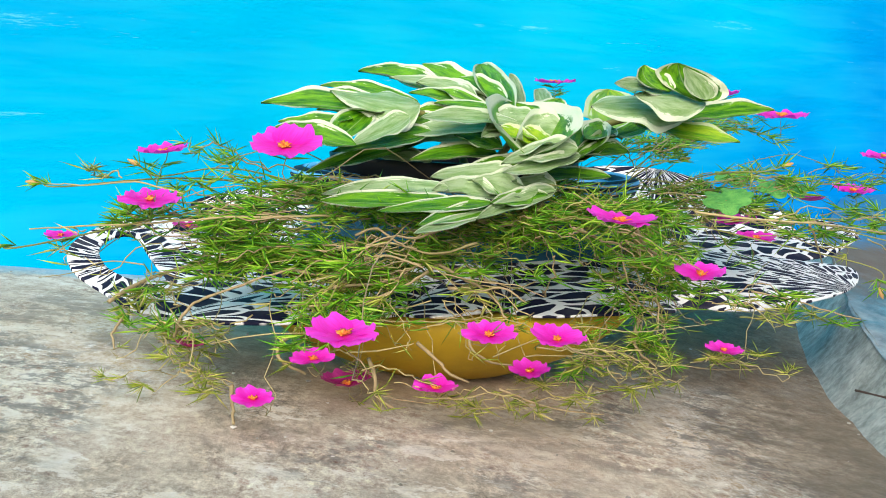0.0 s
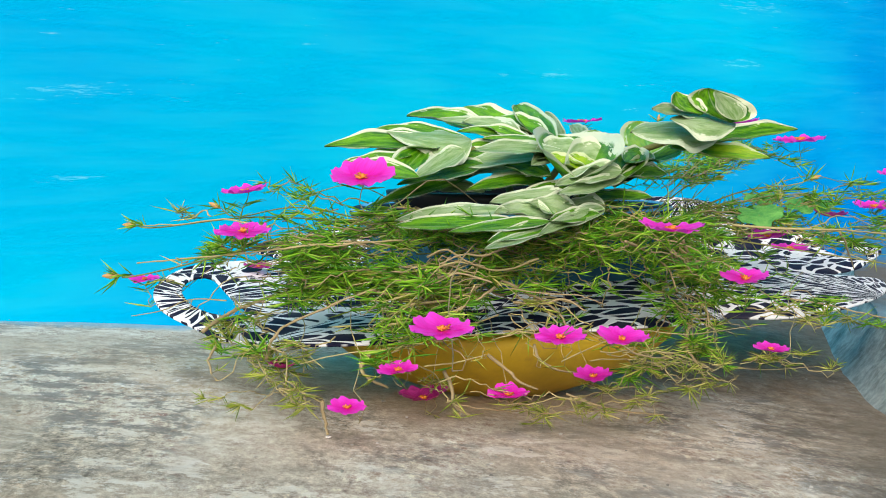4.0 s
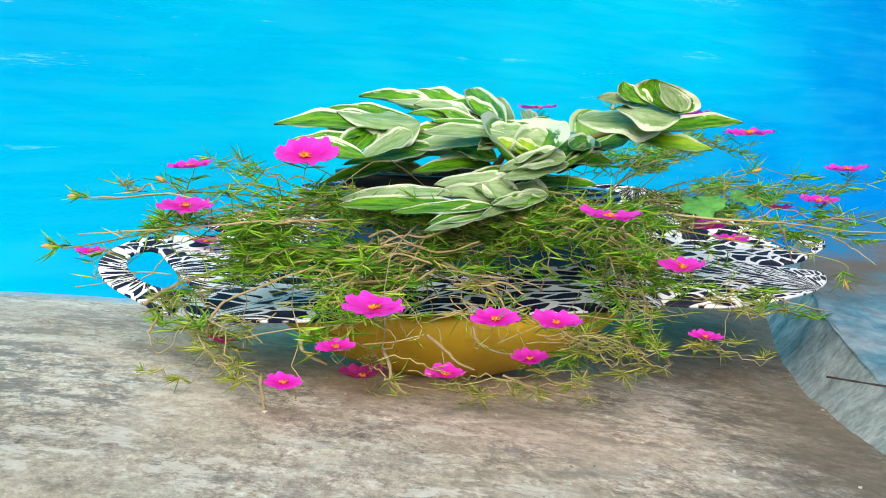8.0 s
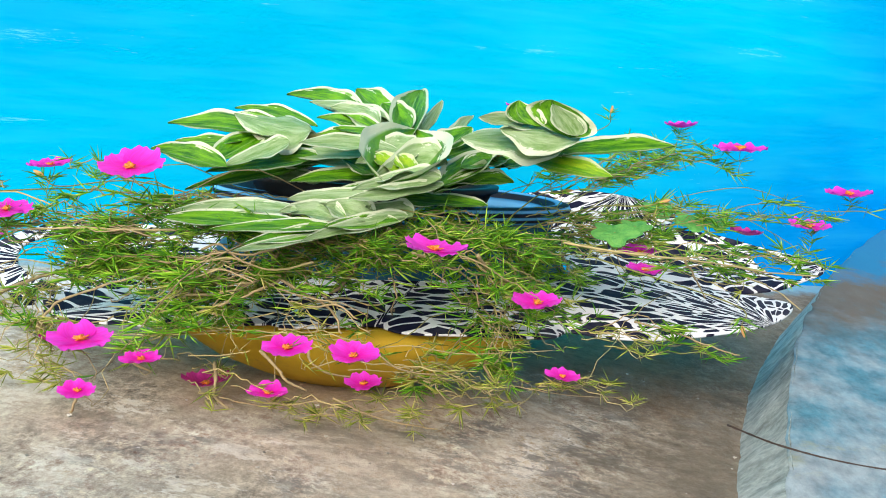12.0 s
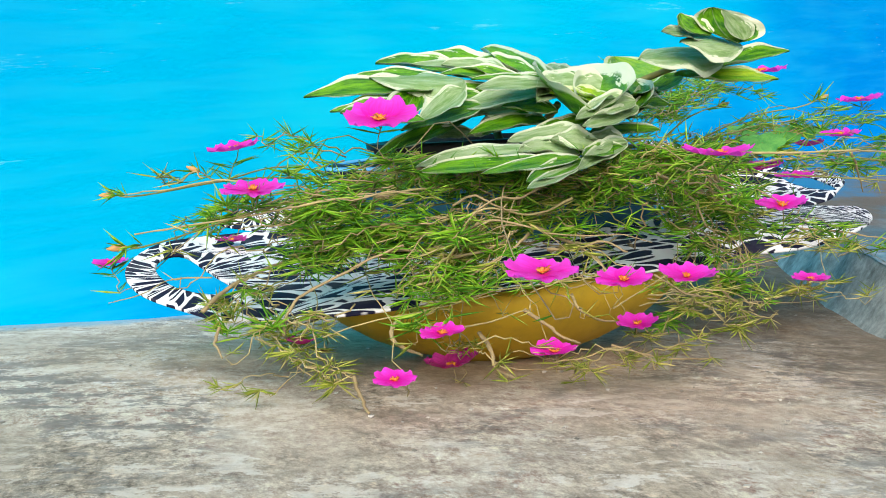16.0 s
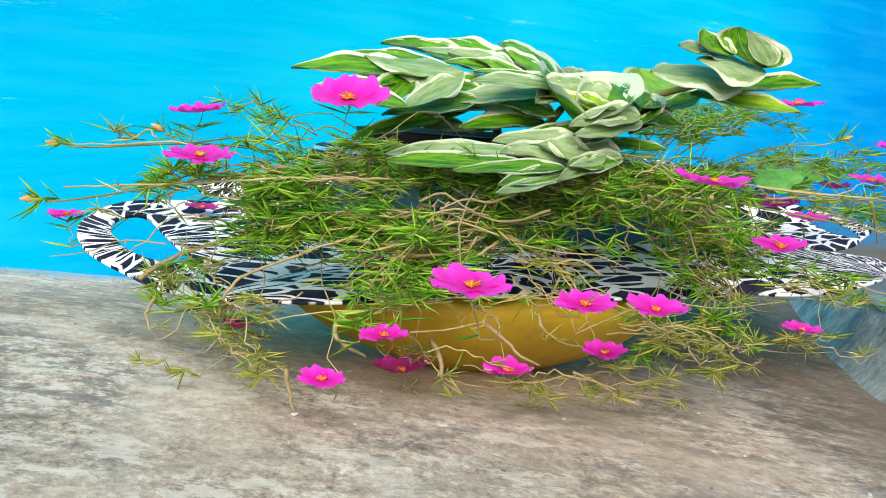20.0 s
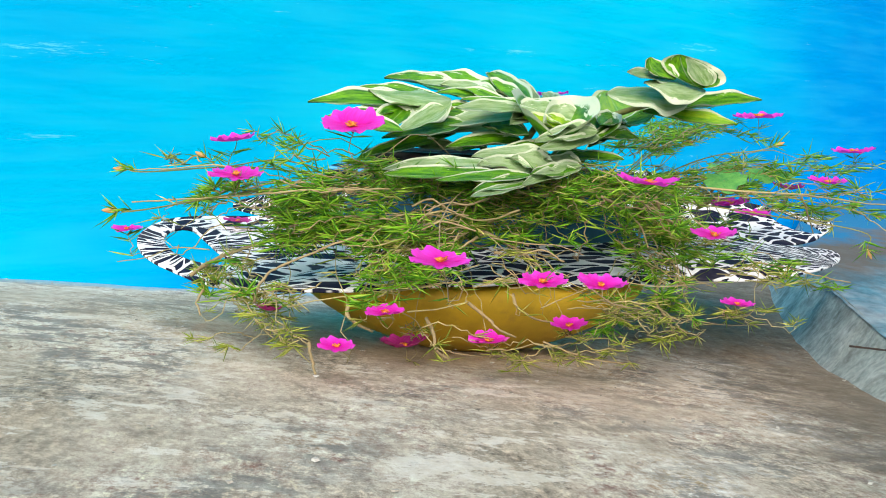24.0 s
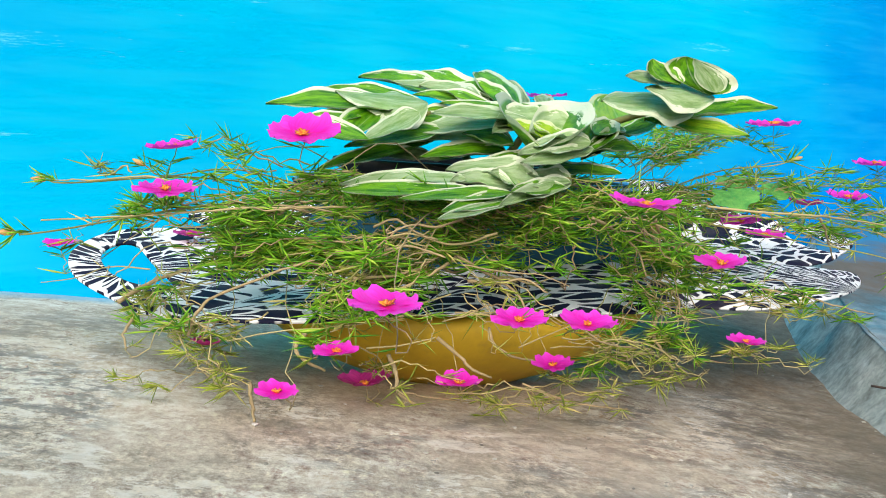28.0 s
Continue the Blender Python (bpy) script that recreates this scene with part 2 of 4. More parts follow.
def zebra():
    """Dark pointed patches between white veins, fanned by the mesh's UVs."""
    m, nt, b = mat("zebra_print", 0.7, 0.15)
    uv = coords(nt, (1, 1, 1), "UV")
    w = node(nt, "ShaderNodeTexNoise", Scale=0.8, Detail=1.0)
    nt.links.new(uv, w.inputs["Vector"])
    warped = nt.nodes.new("ShaderNodeVectorMath")
    warped.operation = "MULTIPLY_ADD"
    warped.inputs[1].default_value = (0.9, 1.2, 0)
    nt.links.new(w.outputs["Color"], warped.inputs[0])
    nt.links.new(uv, warped.inputs[2])
    vo = node(nt, "ShaderNodeTexVoronoi", Scale=1.0, Randomness=0.9)
    vo.feature = "DISTANCE_TO_EDGE"
    nt.links.new(warped.outputs[0], vo.inputs["Vector"])
    thick = node(nt, "ShaderNodeMath")
    thick.operation = "MULTIPLY_ADD"
    nt.links.new(noise_tex(nt, uv, 0.6, 2, 0.5), thick.inputs[0])
    thick.inputs[1].default_value = -0.165
    nt.links.new(vo.outputs["Distance"], thick.inputs[2])
    print_col = ramp(nt, thick.outputs[0], [(0.0, (0.88, 0.88, 0.89)), (0.02, (0.012, 0.012, 0.035))])
    dust = noise_tex(nt, coords(nt), 25, 5, 0.6)
    nt.links.new(mix(nt, ramp(nt, dust, [(0.5, (0, 0, 0)), (0.8, (0.15, 0.15, 0.15))]), print_col, (0.42, 0.40, 0.36)), b.inputs["Base Color"])
    return m


def striped_rim():
    m, nt, b = mat("blue_black_rim", 0.6, 0.3)
    w = node(nt, "ShaderNodeTexWave", Scale=1.0, Distortion=1.0, Detail=1.0)
    w.bands_direction = "Y"
    nt.links.new(coords(nt, (1, 1, 1), "UV"), w.inputs["Vector"])
    nt.links.new(ramp(nt, w.outputs["Fac"], [(0.50, (0.008, 0.011, 0.025)), (0.58, (0.02, 0.22, 0.52)), (0.95, (0.16, 0.52, 0.88))]), b.inputs["Base Color"])
    return m


def painted(name, rgb, stain, rough=0.5):
    m, nt, b = mat(name, rough)
    v = coords(nt)
    col = ramp(nt, noise_tex(nt, v, 9, 6, 0.65), [(0.3, tuple(c * 0.75 for c in rgb)), (0.7, tuple(min(1, c * 1.2) for c in rgb))])
    col = mix(nt, ramp(nt, noise_tex(nt, v, 26, 7, 0.75), [(0.56, (0, 0, 0)), (0.68, (0.7, 0.7, 0.7))]), col, stain)
    nt.links.new(col, b.inputs["Base Color"])
    bump(nt, b, noise_tex(nt, v, 80, 4), 0.2, 0.002)
    return m


def leafy(name, stops, rough=0.5, through_light=0.25):
    """Thin green stuff: every blade takes its own tint."""
    m, nt, b = mat(name, rough, 0.4)
    g = nt.nodes.new("ShaderNodeNewGeometry")
    col = ramp(nt, g.outputs["Random Per Island"], stops)
    nt.links.new(col, b.inputs["Base Color"])
    tr = nt.nodes.new("ShaderNodeBsdfTranslucent")
    nt.links.new(col, tr.inputs[0])
    mx = node(nt, "ShaderNodeMixShader", Fac=through_light)
    nt.links.new(b.outputs[0], mx.inputs[1])
    nt.links.new(tr.outputs[0], mx.inputs[2])
    nt.links.new(mx.outputs[0], nt.nodes["Material Output"].inputs[0])
    return m


def variegated(name, heart, rim, vein):
    """UV: x across the blade (0 to 1), y from its foot to its tip."""
    m, nt, b = mat(name, 0.45, 0.45)
    uv = nt.nodes.new("ShaderNodeTexCoord")
    sep = nt.nodes.new("ShaderNodeSeparateXYZ")
    nt.links.new(uv.outputs["UV"], sep.inputs[0])
    a = node(nt, "ShaderNodeMath")
    a.operation = "SUBTRACT"
    nt.links.new(sep.outputs[0], a.inputs[0])
    a.inputs[1].default_value = 0.5
    c = nt.nodes.new("ShaderNodeMath")
    c.operation = "ABSOLUTE"
    nt.links.new(a.outputs[0], c.inputs[0])
    info = nt.nodes.new("ShaderNodeObjectInfo")
    shift = nt.nodes.new("ShaderNodeMapping")
    nt.links.new(uv.outputs["UV"], shift.inputs[0])
    nt.links.new(info.outputs["Random"], shift.inputs["Location"])
    shift.inputs["Scale"].default_value = (3.4, 1.3, 1)
    wob = nt.nodes.new("ShaderNodeMath")
    wob.operation = "MULTIPLY_ADD"
    nt.links.new(noise_tex(nt, shift.outputs[0], 3.5, 4, 0.6), wob.inputs[0])
    wob.inputs[1].default_value = 0.85
    nt.links.new(c.outputs[0], wob.inputs[2])
    inner = ramp(nt, noise_tex(nt, shift.outputs[0], 2.2, 6, 0.65), [(0.38, heart), (0.60, vein)])
    col = mix(nt, ramp(nt, wob.outputs[0], [(0.86, (0, 0, 0)), (0.89, (1, 1, 1))]), inner, rim)
    mid = ramp(nt, c.outputs[0], [(0.0, (0.3, 0.3, 0.3)), (0.02, (0, 0, 0))])
    col = mix(nt, mid, col, rim)
    col = mix(nt, ramp(nt, c.outputs[0], [(0.41, (0, 0, 0)), (0.44, (0.95, 0.95, 0.95))]), col, rim)
    nt.links.new(col, b.inputs["Base Color"])
    bump(nt, b, noise_tex(nt, shift.outputs[0], 6.0, 5, 0.6), 0.8, 0.003)
    tr = nt.nodes.new("ShaderNodeBsdfTranslucent")
    nt.links.new(col, tr.inputs[0])
    mx = node(nt, "ShaderNodeMixShader", Fac=0.16)
    nt.links.new(b.outputs[0], mx.inputs[1])
    nt.links.new(tr.outputs[0], mx.inputs[2])
    nt.links.new(mx.outputs[0], nt.nodes["Material Output"].inputs[0])
    return m


def petal_mat(name, base, edge):
    m, nt, b = mat(name, 0.5, 0.3)
    uv = nt.nodes.new("ShaderNodeTexCoord")
    sep = nt.nodes.new("ShaderNodeSeparateXYZ")
    nt.links.new(uv.outputs["UV"], sep.inputs[0])
    col = ramp(nt, sep.outputs[1], [(0.0, (0.75, 0.03, 0.08)), (0.22, base), (1.0, edge)])
    veins = noise_tex(nt, coords(nt, (26, 2, 1), "UV"), 1.0, 3, 0.5)
    col = mix(nt, 0.45, col, ramp(nt, veins, [(0.35, (0.3, 0.3, 0.3)), (0.65, (0.7, 0.7, 0.7))]), "OVERLAY")
    nt.links.new(col, b.inputs["Base Color"])
    tr = nt.nodes.new("ShaderNodeBsdfTranslucent")
    nt.links.new(col, tr.inputs[0])
    mx = node(nt, "ShaderNodeMixShader", Fac=0.35)
    nt.links.new(b.outputs[0], mx.inputs[1])
    nt.links.new(tr.outputs[0], mx.inputs[2])
    nt.links.new(mx.outputs[0], nt.nodes["Material Output"].inputs[0])
    return m


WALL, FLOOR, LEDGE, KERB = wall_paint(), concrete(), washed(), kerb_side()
ZEBRA, RIM = zebra(), striped_rim()
YELLOW = painted("ochre_paint", (0.60, 0.39, 0.018), (0.42, 0.27, 0.03), 0.65)
BLUE = painted("faded_blue_paint", (0.014, 0.105, 0.175), (0.05, 0.045, 0.03), 0.85)
BLACK = painted("black_pot", (0.012, 0.013, 0.016), (0.03, 0.03, 0.03), 0.5)
SOIL = painted("dark_soil", (0.05, 0.032, 0.022), (0.015, 0.01, 0.008), 0.95)
NEEDLE = leafy("fresh_needles", [(0.0, (0.05, 0.20, 0.008)), (0.35, (0.12, 0.38, 0.010)), (0.7, (0.26, 0.54, 0.018)), (1.0, (0.48, 0.66, 0.09))])
OLIVE = leafy("drying_needles", [(0.0, (0.15, 0.21, 0.018)), (0.4, (0.32, 0.40, 0.04)), (0.75, (0.52, 0.54, 0.10)), (1.0, (0.68, 0.58, 0.24))])
STEM = painted("tan_stem", (0.34, 0.26, 0.135), (0.16, 0.11, 0.055), 0.85)
GREENSTEM = painted("olive_stem", (0.24, 0.24, 0.06), (0.20, 0.12, 0.05), 0.6)
STRAW = painted("straw_stem", (0.40, 0.33, 0.15), (0.26, 0.21, 0.10), 0.85)
LEAF = variegated("white_edged_leaf", (0.014, 0.14, 0.002), (0.76, 0.81, 0.60), (0.17, 0.44, 0.005))
PALE = variegated("pale_leaf_underside", (0.20, 0.36, 0.10), (0.72, 0.79, 0.58), (0.42, 0.56, 0.30))
YOUNG = variegated("young_leaf", (0.10, 0.34, 0.004), (0.66, 0.74, 0.42), (0.36, 0.55, 0.010))
WEED = variegated("weed_leaf", (0.06, 0.30, 0.06), (0.12, 0.38, 0.09), (0.14, 0.42, 0.08))
PETAL = petal_mat("magenta_petal", (0.80, 0.007, 0.49), (0.93, 0.065, 0.73))
FADED = petal_mat("faded_petal", (0.50, 0.02, 0.22), (0.62, 0.05, 0.34))
STAMEN = leafy("stamen", [(0.0, (0.75, 0.10, 0.03)), (1.0, (0.95, 0.45, 0.05))])
BUD = leafy("bud", [(0.0, (0.55, 0.35, 0.10)), (1.0, (0.75, 0.40, 0.18))])
TWIG = painted("dark_twig", (0.05, 0.035, 0.03), (0.02, 0.015, 0.01), 0.8)


# ---- helpers for things ----
def obj(name, data, material, smooth=True):
    """One mesh object from a bmesh or from (verts, faces, uvs)."""
    me = bpy.data.meshes.new(name)
    if isinstance(data, tuple):
        verts, faces, uvs = data
        me.from_pydata(verts, [], faces)
        if uvs:
            lay = me.uv_layers.new(name="UVMap")
            flat = [c for f in faces for i in f for c in uvs[i]]
            lay.data.foreach_set("uv", flat)
        me.update()
    else:
        data.to_mesh(me)
        data.free()
    me.materials.append(material)
    if smooth:
        me.shade_smooth()
    return new(name, me)


def part(name, data, material, parent, label="", smooth=True):
    """A mesh under a thing or a part; its vertices are given in the world."""
    ob = obj(name, data, material, smooth)
    root = parent.parent or parent
    ob.data.transform(Matrix.Translation(-root.location))
    ob.parent = parent
    return tagged(ob, label)


def thing(name, at, label, category, group="", kind=""):
    e = new(name)
    e.empty_display_size, e.location = 0.05, at
    return tagged(e, label, category, group, kind)


def sheet(nu, nv, f, closed_u=False, skip=None):
    """A grid of nu by nv cells; f(i/nu, j/nv) gives the place and the UV."""
    verts, uvs, faces = [], [], []
    wide = nu if closed_u else nu + 1
    for j in range(nv + 1):
        for i in range(wide):
            p, uv = f(i / nu, j / nv)
            verts.append(p), uvs.append(uv)
    for j in range(nv):
        for i in range(nu):
            a, b = j * wide + i, j * wide + (i + 1) % wide
            q = (a, b, b + wide, a + wide)
            if not (skip and skip([verts[k] for k in q], [uvs[k] for k in q])):
                faces.append(q)
    return verts, faces, uvs


def smooth_line(pts, n):
    """n + 1 places on a smooth line through pts."""
    p = [Vector(q) for q in pts]
    p = [2 * p[0] - p[1]] + p + [2 * p[-1] - p[-2]]
    out = []
    for k in range(n + 1):
        s = k / n * (len(p) - 3)
        i = min(int(s), len(p) - 4)
        t = s - i
        a, b, c, d = p[i:i + 4]
        out.append(0.5 * (2 * b + (c - a) * t + (2 * a - 5 * b + 4 * c - d) * t * t + (3 * b - a - 3 * c + d) * t ** 3))
    return out


def tube(line, r0, r1, sides=6, lumps=0.0):
    verts, faces = [], []
    n = len(line)
    for k, p in enumerate(line):
        d = (line[min(k + 1, n - 1)] - line[max(k - 1, 0)]).normalized()
        a = d.cross(Vector((0.3, 0.2, 0.93))).normalized()
        b = d.cross(a)
        r = (r0 + (r1 - r0) * k / (n - 1)) * (1 + lumps * random.uniform(-1, 1))
        for s in range(sides):
            w = 2 * math.pi * s / sides
            verts.append(p + r * (math.cos(w) * a + math.sin(w) * b))
    for k in range(n - 1):
        for s in range(sides):
            t = (s + 1) % sides
            faces.append((k * sides + s, k * sides + t, (k + 1) * sides + t, (k + 1) * sides + s))
    faces.append(tuple(range(sides))[::-1])
    faces.append(tuple((n - 1) * sides + s for s in range(sides)))
    return verts, faces, None


def needles(line, count, length, first=0.15, star=8, gap=None):
    """Fleshy narrow leaves in loose whorls along a stem, with a tuft at its end."""
    verts, faces = [], []
    n = len(line) - 1
    whorls = [first + (1 - first) * random.random() ** 0.8 for _ in range(max(2, count // 6))]
    for k in range(count + star):
        tuft = k >= count
        s = 1.0 if tuft else min(1.0, max(first, random.choice(whorls) + random.gauss(0, 0.018)))
        i = min(int(s * n), n - 1)
        p = line[i].lerp(line[i + 1], s * n - i)
        if gap and random.random() < 0.85 * gap(p):
            continue
        d = (line[i + 1] - line[i]).normalized()
        side = Vector((random.gauss(0, 1), random.gauss(0, 1), random.gauss(0.3, 1)))
        side = (side - d * side.dot(d)).normalized()
        out = (Vector((side.x * 1.5, side.y, side.z * 0.30)) + d * (random.uniform(0.2, 1.2) if tuft else random.uniform(0.15, 0.9))).normalized()
        ln = length * random.uniform(0.6, 1.3)
        r = ln * random.uniform(0.028, 0.042)
        a = out.orthogonal().normalized()
        b = out.cross(a)
        bend = Vector((random.gauss(0, 0.1), random.gauss(0, 0.1), random.uniform(-0.12, 0.13))) * ln
        o = len(verts)
        for q, rr in ((p, r * 0.55), (p + out * ln * 0.45 + bend * 0.3, r)):
            for w in (0, 2.094, 4.189):
                verts.append(q + rr * (math.cos(w) * a + math.sin(w) * b))
        verts.append(p + out * ln + bend)
        for w in range(3):
            v = (w + 1) % 3
            faces.append((o + w, o + v, o + 3 + v, o + 3 + w))
            faces.append((o + 3 + w, o + 3 + v, o + 6))
    return verts, faces, None


# ---- floor, wall, ledge ----
def floor_z(x, y):
    swell = max(0, y - 0.15) * min(1, max(0, (x + 0.1) / 0.4))
    sag = max(0.0, min(1.0, (y - 0.1) / 0.4)) * max(0.0, min(1.0, (0.1 - x) / 0.4))
    return -0.1117 * x - 0.0417 * y + 0.10 * swell - 0.010 * sag


def wall_y(x):
    return 0.735 + 0.5887 * x


def ground(u, v):
    x, y = -0.5 + 3.2 * (2 * u - 1) ** 3 * 1.5, -0.6 + 3.0 * (2 * v - 1) ** 3 * 1.5
    y = min(y, wall_y(x) + 0.12)
    return (x, y, floor_z(x, y) + 0.003 * (noise.noise((x * 5, y * 5, 0)) + 0.5 * noise.noise((x * 17, y * 17, 3)))), (x, y)


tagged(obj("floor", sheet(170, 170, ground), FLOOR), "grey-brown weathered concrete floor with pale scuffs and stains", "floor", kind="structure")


def plaster(u, v):
    x, z = -5 + 10 * u, -1.0 + 3.2 * v
    return (x, wall_y(x) + 0.004 * noise.noise((x * 2.5, 0, z * 2.5)), z), (x, z)


front = sheet(100, 40, plaster)
o = len(front[0])
verts = front[0] + [(x, wall_y(x) + 0.18, z) for x, z in ((-5, -1), (5, -1), (5, 2.2), (-5, 2.2))]
faces = front[1] + [(o + 3, o + 2, o + 1, o), (4040, 4140, o + 2, o + 3)]
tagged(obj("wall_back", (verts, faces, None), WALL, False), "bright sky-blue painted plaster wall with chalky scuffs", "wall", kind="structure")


def ledge_top(y):
    return 0.006 + 0.062 * y if y > -0.35 else -0.0157 - 0.10 * (y + 0.35)


def edge_x(y):
    return 0.460 + 0.22 * y + 0.12 * max(y, 0) ** 2 + 0.006 * noise.noise((0, y * 14, 5)) + 0.003 * noise.noise((0, y * 45, 9))


def foot_x(y):
    return 0.402 + 0.205 * y + 0.12 * max(y, 0) ** 2 + 0.0015 * noise.noise((0, y * 11, 1)) + 0.002 * noise.noise((0, y * 40, 2))


def ledge_side(u, v):
    y = -5 + 6.35 * u
    low = (foot_x(y), y, floor_z(foot_x(y), y) - 0.01)
    high = (edge_x(y) + 0.004, y, ledge_top(y) - 0.002)
    s = v ** 0.85
    rough = 0.003 * noise.noise((y * 9, v * 2, 7)) * math.sin(math.pi * v)
    return (low[0] + (high[0] - low[0]) * s - rough, y, low[2] + (high[2] - low[2]) * v + rough), (y, v)


def ledge_face(u, v):
    y = -5 + 8.2 * u
    x = edge_x(y) + (4.3 - edge_x(y)) * v ** 2
    y = min(y, wall_y(x) + 0.03)
    return (x, y, ledge_top(y) - 0.004 * (1 - min(1, v * 8)) ** 2 + 0.003 * noise.noise((x * 6, y * 6, 2))), (x, y)


tagged(obj("ledge", sheet(380, 50, ledge_face), LEDGE), "raised concrete ledge washed with pale blue paint", "ledge", kind="structure")
tagged(obj("ledge_side", sheet(430, 10, ledge_side), KERB), "rough sloping grey-blue side of the concrete ledge", "ledge", kind="structure")


# ---- the planter ----
E1, E2 = Vector((0.88, 0.475, 0)), Vector((-0.475, 0.88, 0))
MID = Vector((0.08, 0.17, 0))
LONG, SHORT = 0.51, 0.235


def oval(a, rho, z, shift=(0, 0), tilt=0.125):
    """A place on the oval plan: angle, share of the dish's outer radius, height; the dish leans a little forward and to the ledge."""
    u, v = LONG * rho * math.cos(a), SHORT * rho * math.sin(a)
    p = MID + (u + shift[0]) * E1 + (v + shift[1]) * E2
    return Vector((p.x, p.y, z + tilt * v - 0.026 * u))


def ring(profile, n=96, tilt=0.0, shift=(0, 0), turns=(1.0, 1.0)):
    m = len(profile) - 1
    def f(u, v):
        k = v * m
        i = min(int(k), m - 1)
        r = profile[i][0] + (profile[i + 1][0] - profile[i][0]) * (k - i)
        z = profile[i][1] + (profile[i + 1][1] - profile[i][1]) * (k - i)
        return oval(2 * math.pi * u, r, z, shift, tilt), (u * turns[0], v * turns[1])
    return sheet(n, m, f, closed_u=True)


planter = thing("planter", (MID.x, MID.y, floor_z(MID.x, MID.y)), "oval planter of zebra-printed petals on an ochre foot", "planter")


def bowl():
    """The foot: a wide round-bellied bowl, a little dented."""
    prof = [(0.0, 0.010), (0.30, 0.004), (0.40, 0.007), (0.56, 0.018), (0.74, 0.034), (0.87, 0.052), (0.96, 0.067), (1.0, 0.080), (0.985, 0.088), (0.90, 0.092), (0.78, 0.090)]
    m = len(prof) - 1
    def f(u, v):
        r, z = prof[round(v * m)]
        a = 2 * math.pi * u
        r *= 1 + 0.012 * math.sin(3 * a + 1) + 0.008 * noise.noise((4 * math.cos(a), 4 * math.sin(a), z * 30))
        x = -0.020 + 0.218 * r * math.cos(a) * 0.93 - 0.135 * r * math.sin(a) * 0.36
        y = 0.050 + 0.218 * r * math.cos(a) * 0.36 + 0.135 * r * math.sin(a) * 0.93
        return (x, y, floor_z(-0.01, 0.045) + z - 0.06 * (x + 0.01) + 0.06 * (y - 0.045)), (u, v)
    return sheet(96, m, f, closed_u=True)


part("foot", bowl(), YELLOW, planter, "ochre-painted bowl-shaped foot")

NOTCHES = (0.45, 1.15, 1.85, 2.50, 3.66, 4.05, 4.30, 4.86, 5.95)


def dish_edge(a):
    a %= 2 * math.pi
    r = 0.98 + 0.17 * math.exp(-((a - 3.79) / 0.30) ** 2) - 0.06 * math.exp(-((a - 4.5) / 0.35) ** 2) + 0.06 * math.exp(-((a - 5.35) / 0.35) ** 2)
    r += 0.20 * math.exp(-((a - 0.04) / 0.16) ** 2) + 0.20 * math.exp(-((a - 0.04 - 2 * math.pi) / 0.16) ** 2)
    r += 0.05 * math.exp(-((a - math.pi) / 0.30) ** 2)
    for c in NOTCHES:
        r -= (0.06 if c == 3.66 else 0.17) * math.exp(-(abs(a - c) / 0.075) ** 1.5)
    return r


def petal_of(a):
    """The angle of the middle of the petal that a lies on."""
    a %= 2 * math.pi
    ends = [NOTCHES[-1] - 2 * math.pi, *NOTCHES, NOTCHES[0] + 2 * math.pi]
    for p, q in zip(ends, ends[1:]):
        if p <= a < q:
            return (p + q) / 2, q - p
    return a, 0.7


def dish_height(a, s):
    back = max(0.0, math.sin(a)) * (0.036 + 0.024 * math.cos(a))
    mid, wide = petal_of(a)
    d = (a % (2 * math.pi) - mid) / wide
    droop = 0.011 * s ** 4 * max(0.0, -math.sin(a)) ** 0.5
    end = math.exp(-((a % (2 * math.pi) - math.pi) / 0.45) ** 2) * s * s
    twist = end * (0.030 * math.sin(a) * s - 0.006)
    back += 0.022 * math.exp(-(((a + math.pi) % (2 * math.pi) - math.pi - 0.75) / 0.55) ** 2)
    return 0.113 + 0.010 * (1 - s) ** 2 + back * s * s + 0.007 * s * s * (1 - 4 * d * d) - droop + twist


HOLES = ((math.pi - 0.02, 0.925, 0.27, 0.046), (0.05, 1.02, 0.17, 0.06))


def hole(a, rho):
    """Under 1 inside one of the two grip holes at the ends of the dish."""
    best = 9.0
    for c, r0, da, dr in HOLES:
        d = (a - c + math.pi) % (2 * math.pi) - math.pi
        best = min(best, math.hypot(d / da, (rho - r0) / dr))
    return best


def print_uv(a, rho):
    """The print fans out from the tip of each petal."""
    mid, _ = petal_of(a)
    if 3.66 < mid < 4.86:
        # on the front petals the blades sweep along the dish
        p = Vector((LONG * rho * math.cos(a), SHORT * rho * math.sin(a)))
        return p.y * 62 + p.x * 9 + mid * 5.3, p.x * 21 - p.y * 9
    q = Vector((LONG * (rho * math.cos(a) + 0.925), SHORT * rho * math.sin(a) * 1.5))
    if q.length < 0.11:
        # round the grip the stripes run across its ring
        return math.atan2(-q.y, -q.x) * 5.6, q.length * 20
    tip = Vector((LONG * math.cos(mid), SHORT * math.sin(mid) * 1.3)) * dish_edge(mid) * 1.02
    q = tip - Vector((LONG * rho * math.cos(a), SHORT * 1.3 * rho * math.sin(a)))
    ang = math.atan2(q.x * tip.y - q.y * tip.x, q.dot(tip))
    return ang * 8.5 + mid * 5.3, q.length * 22


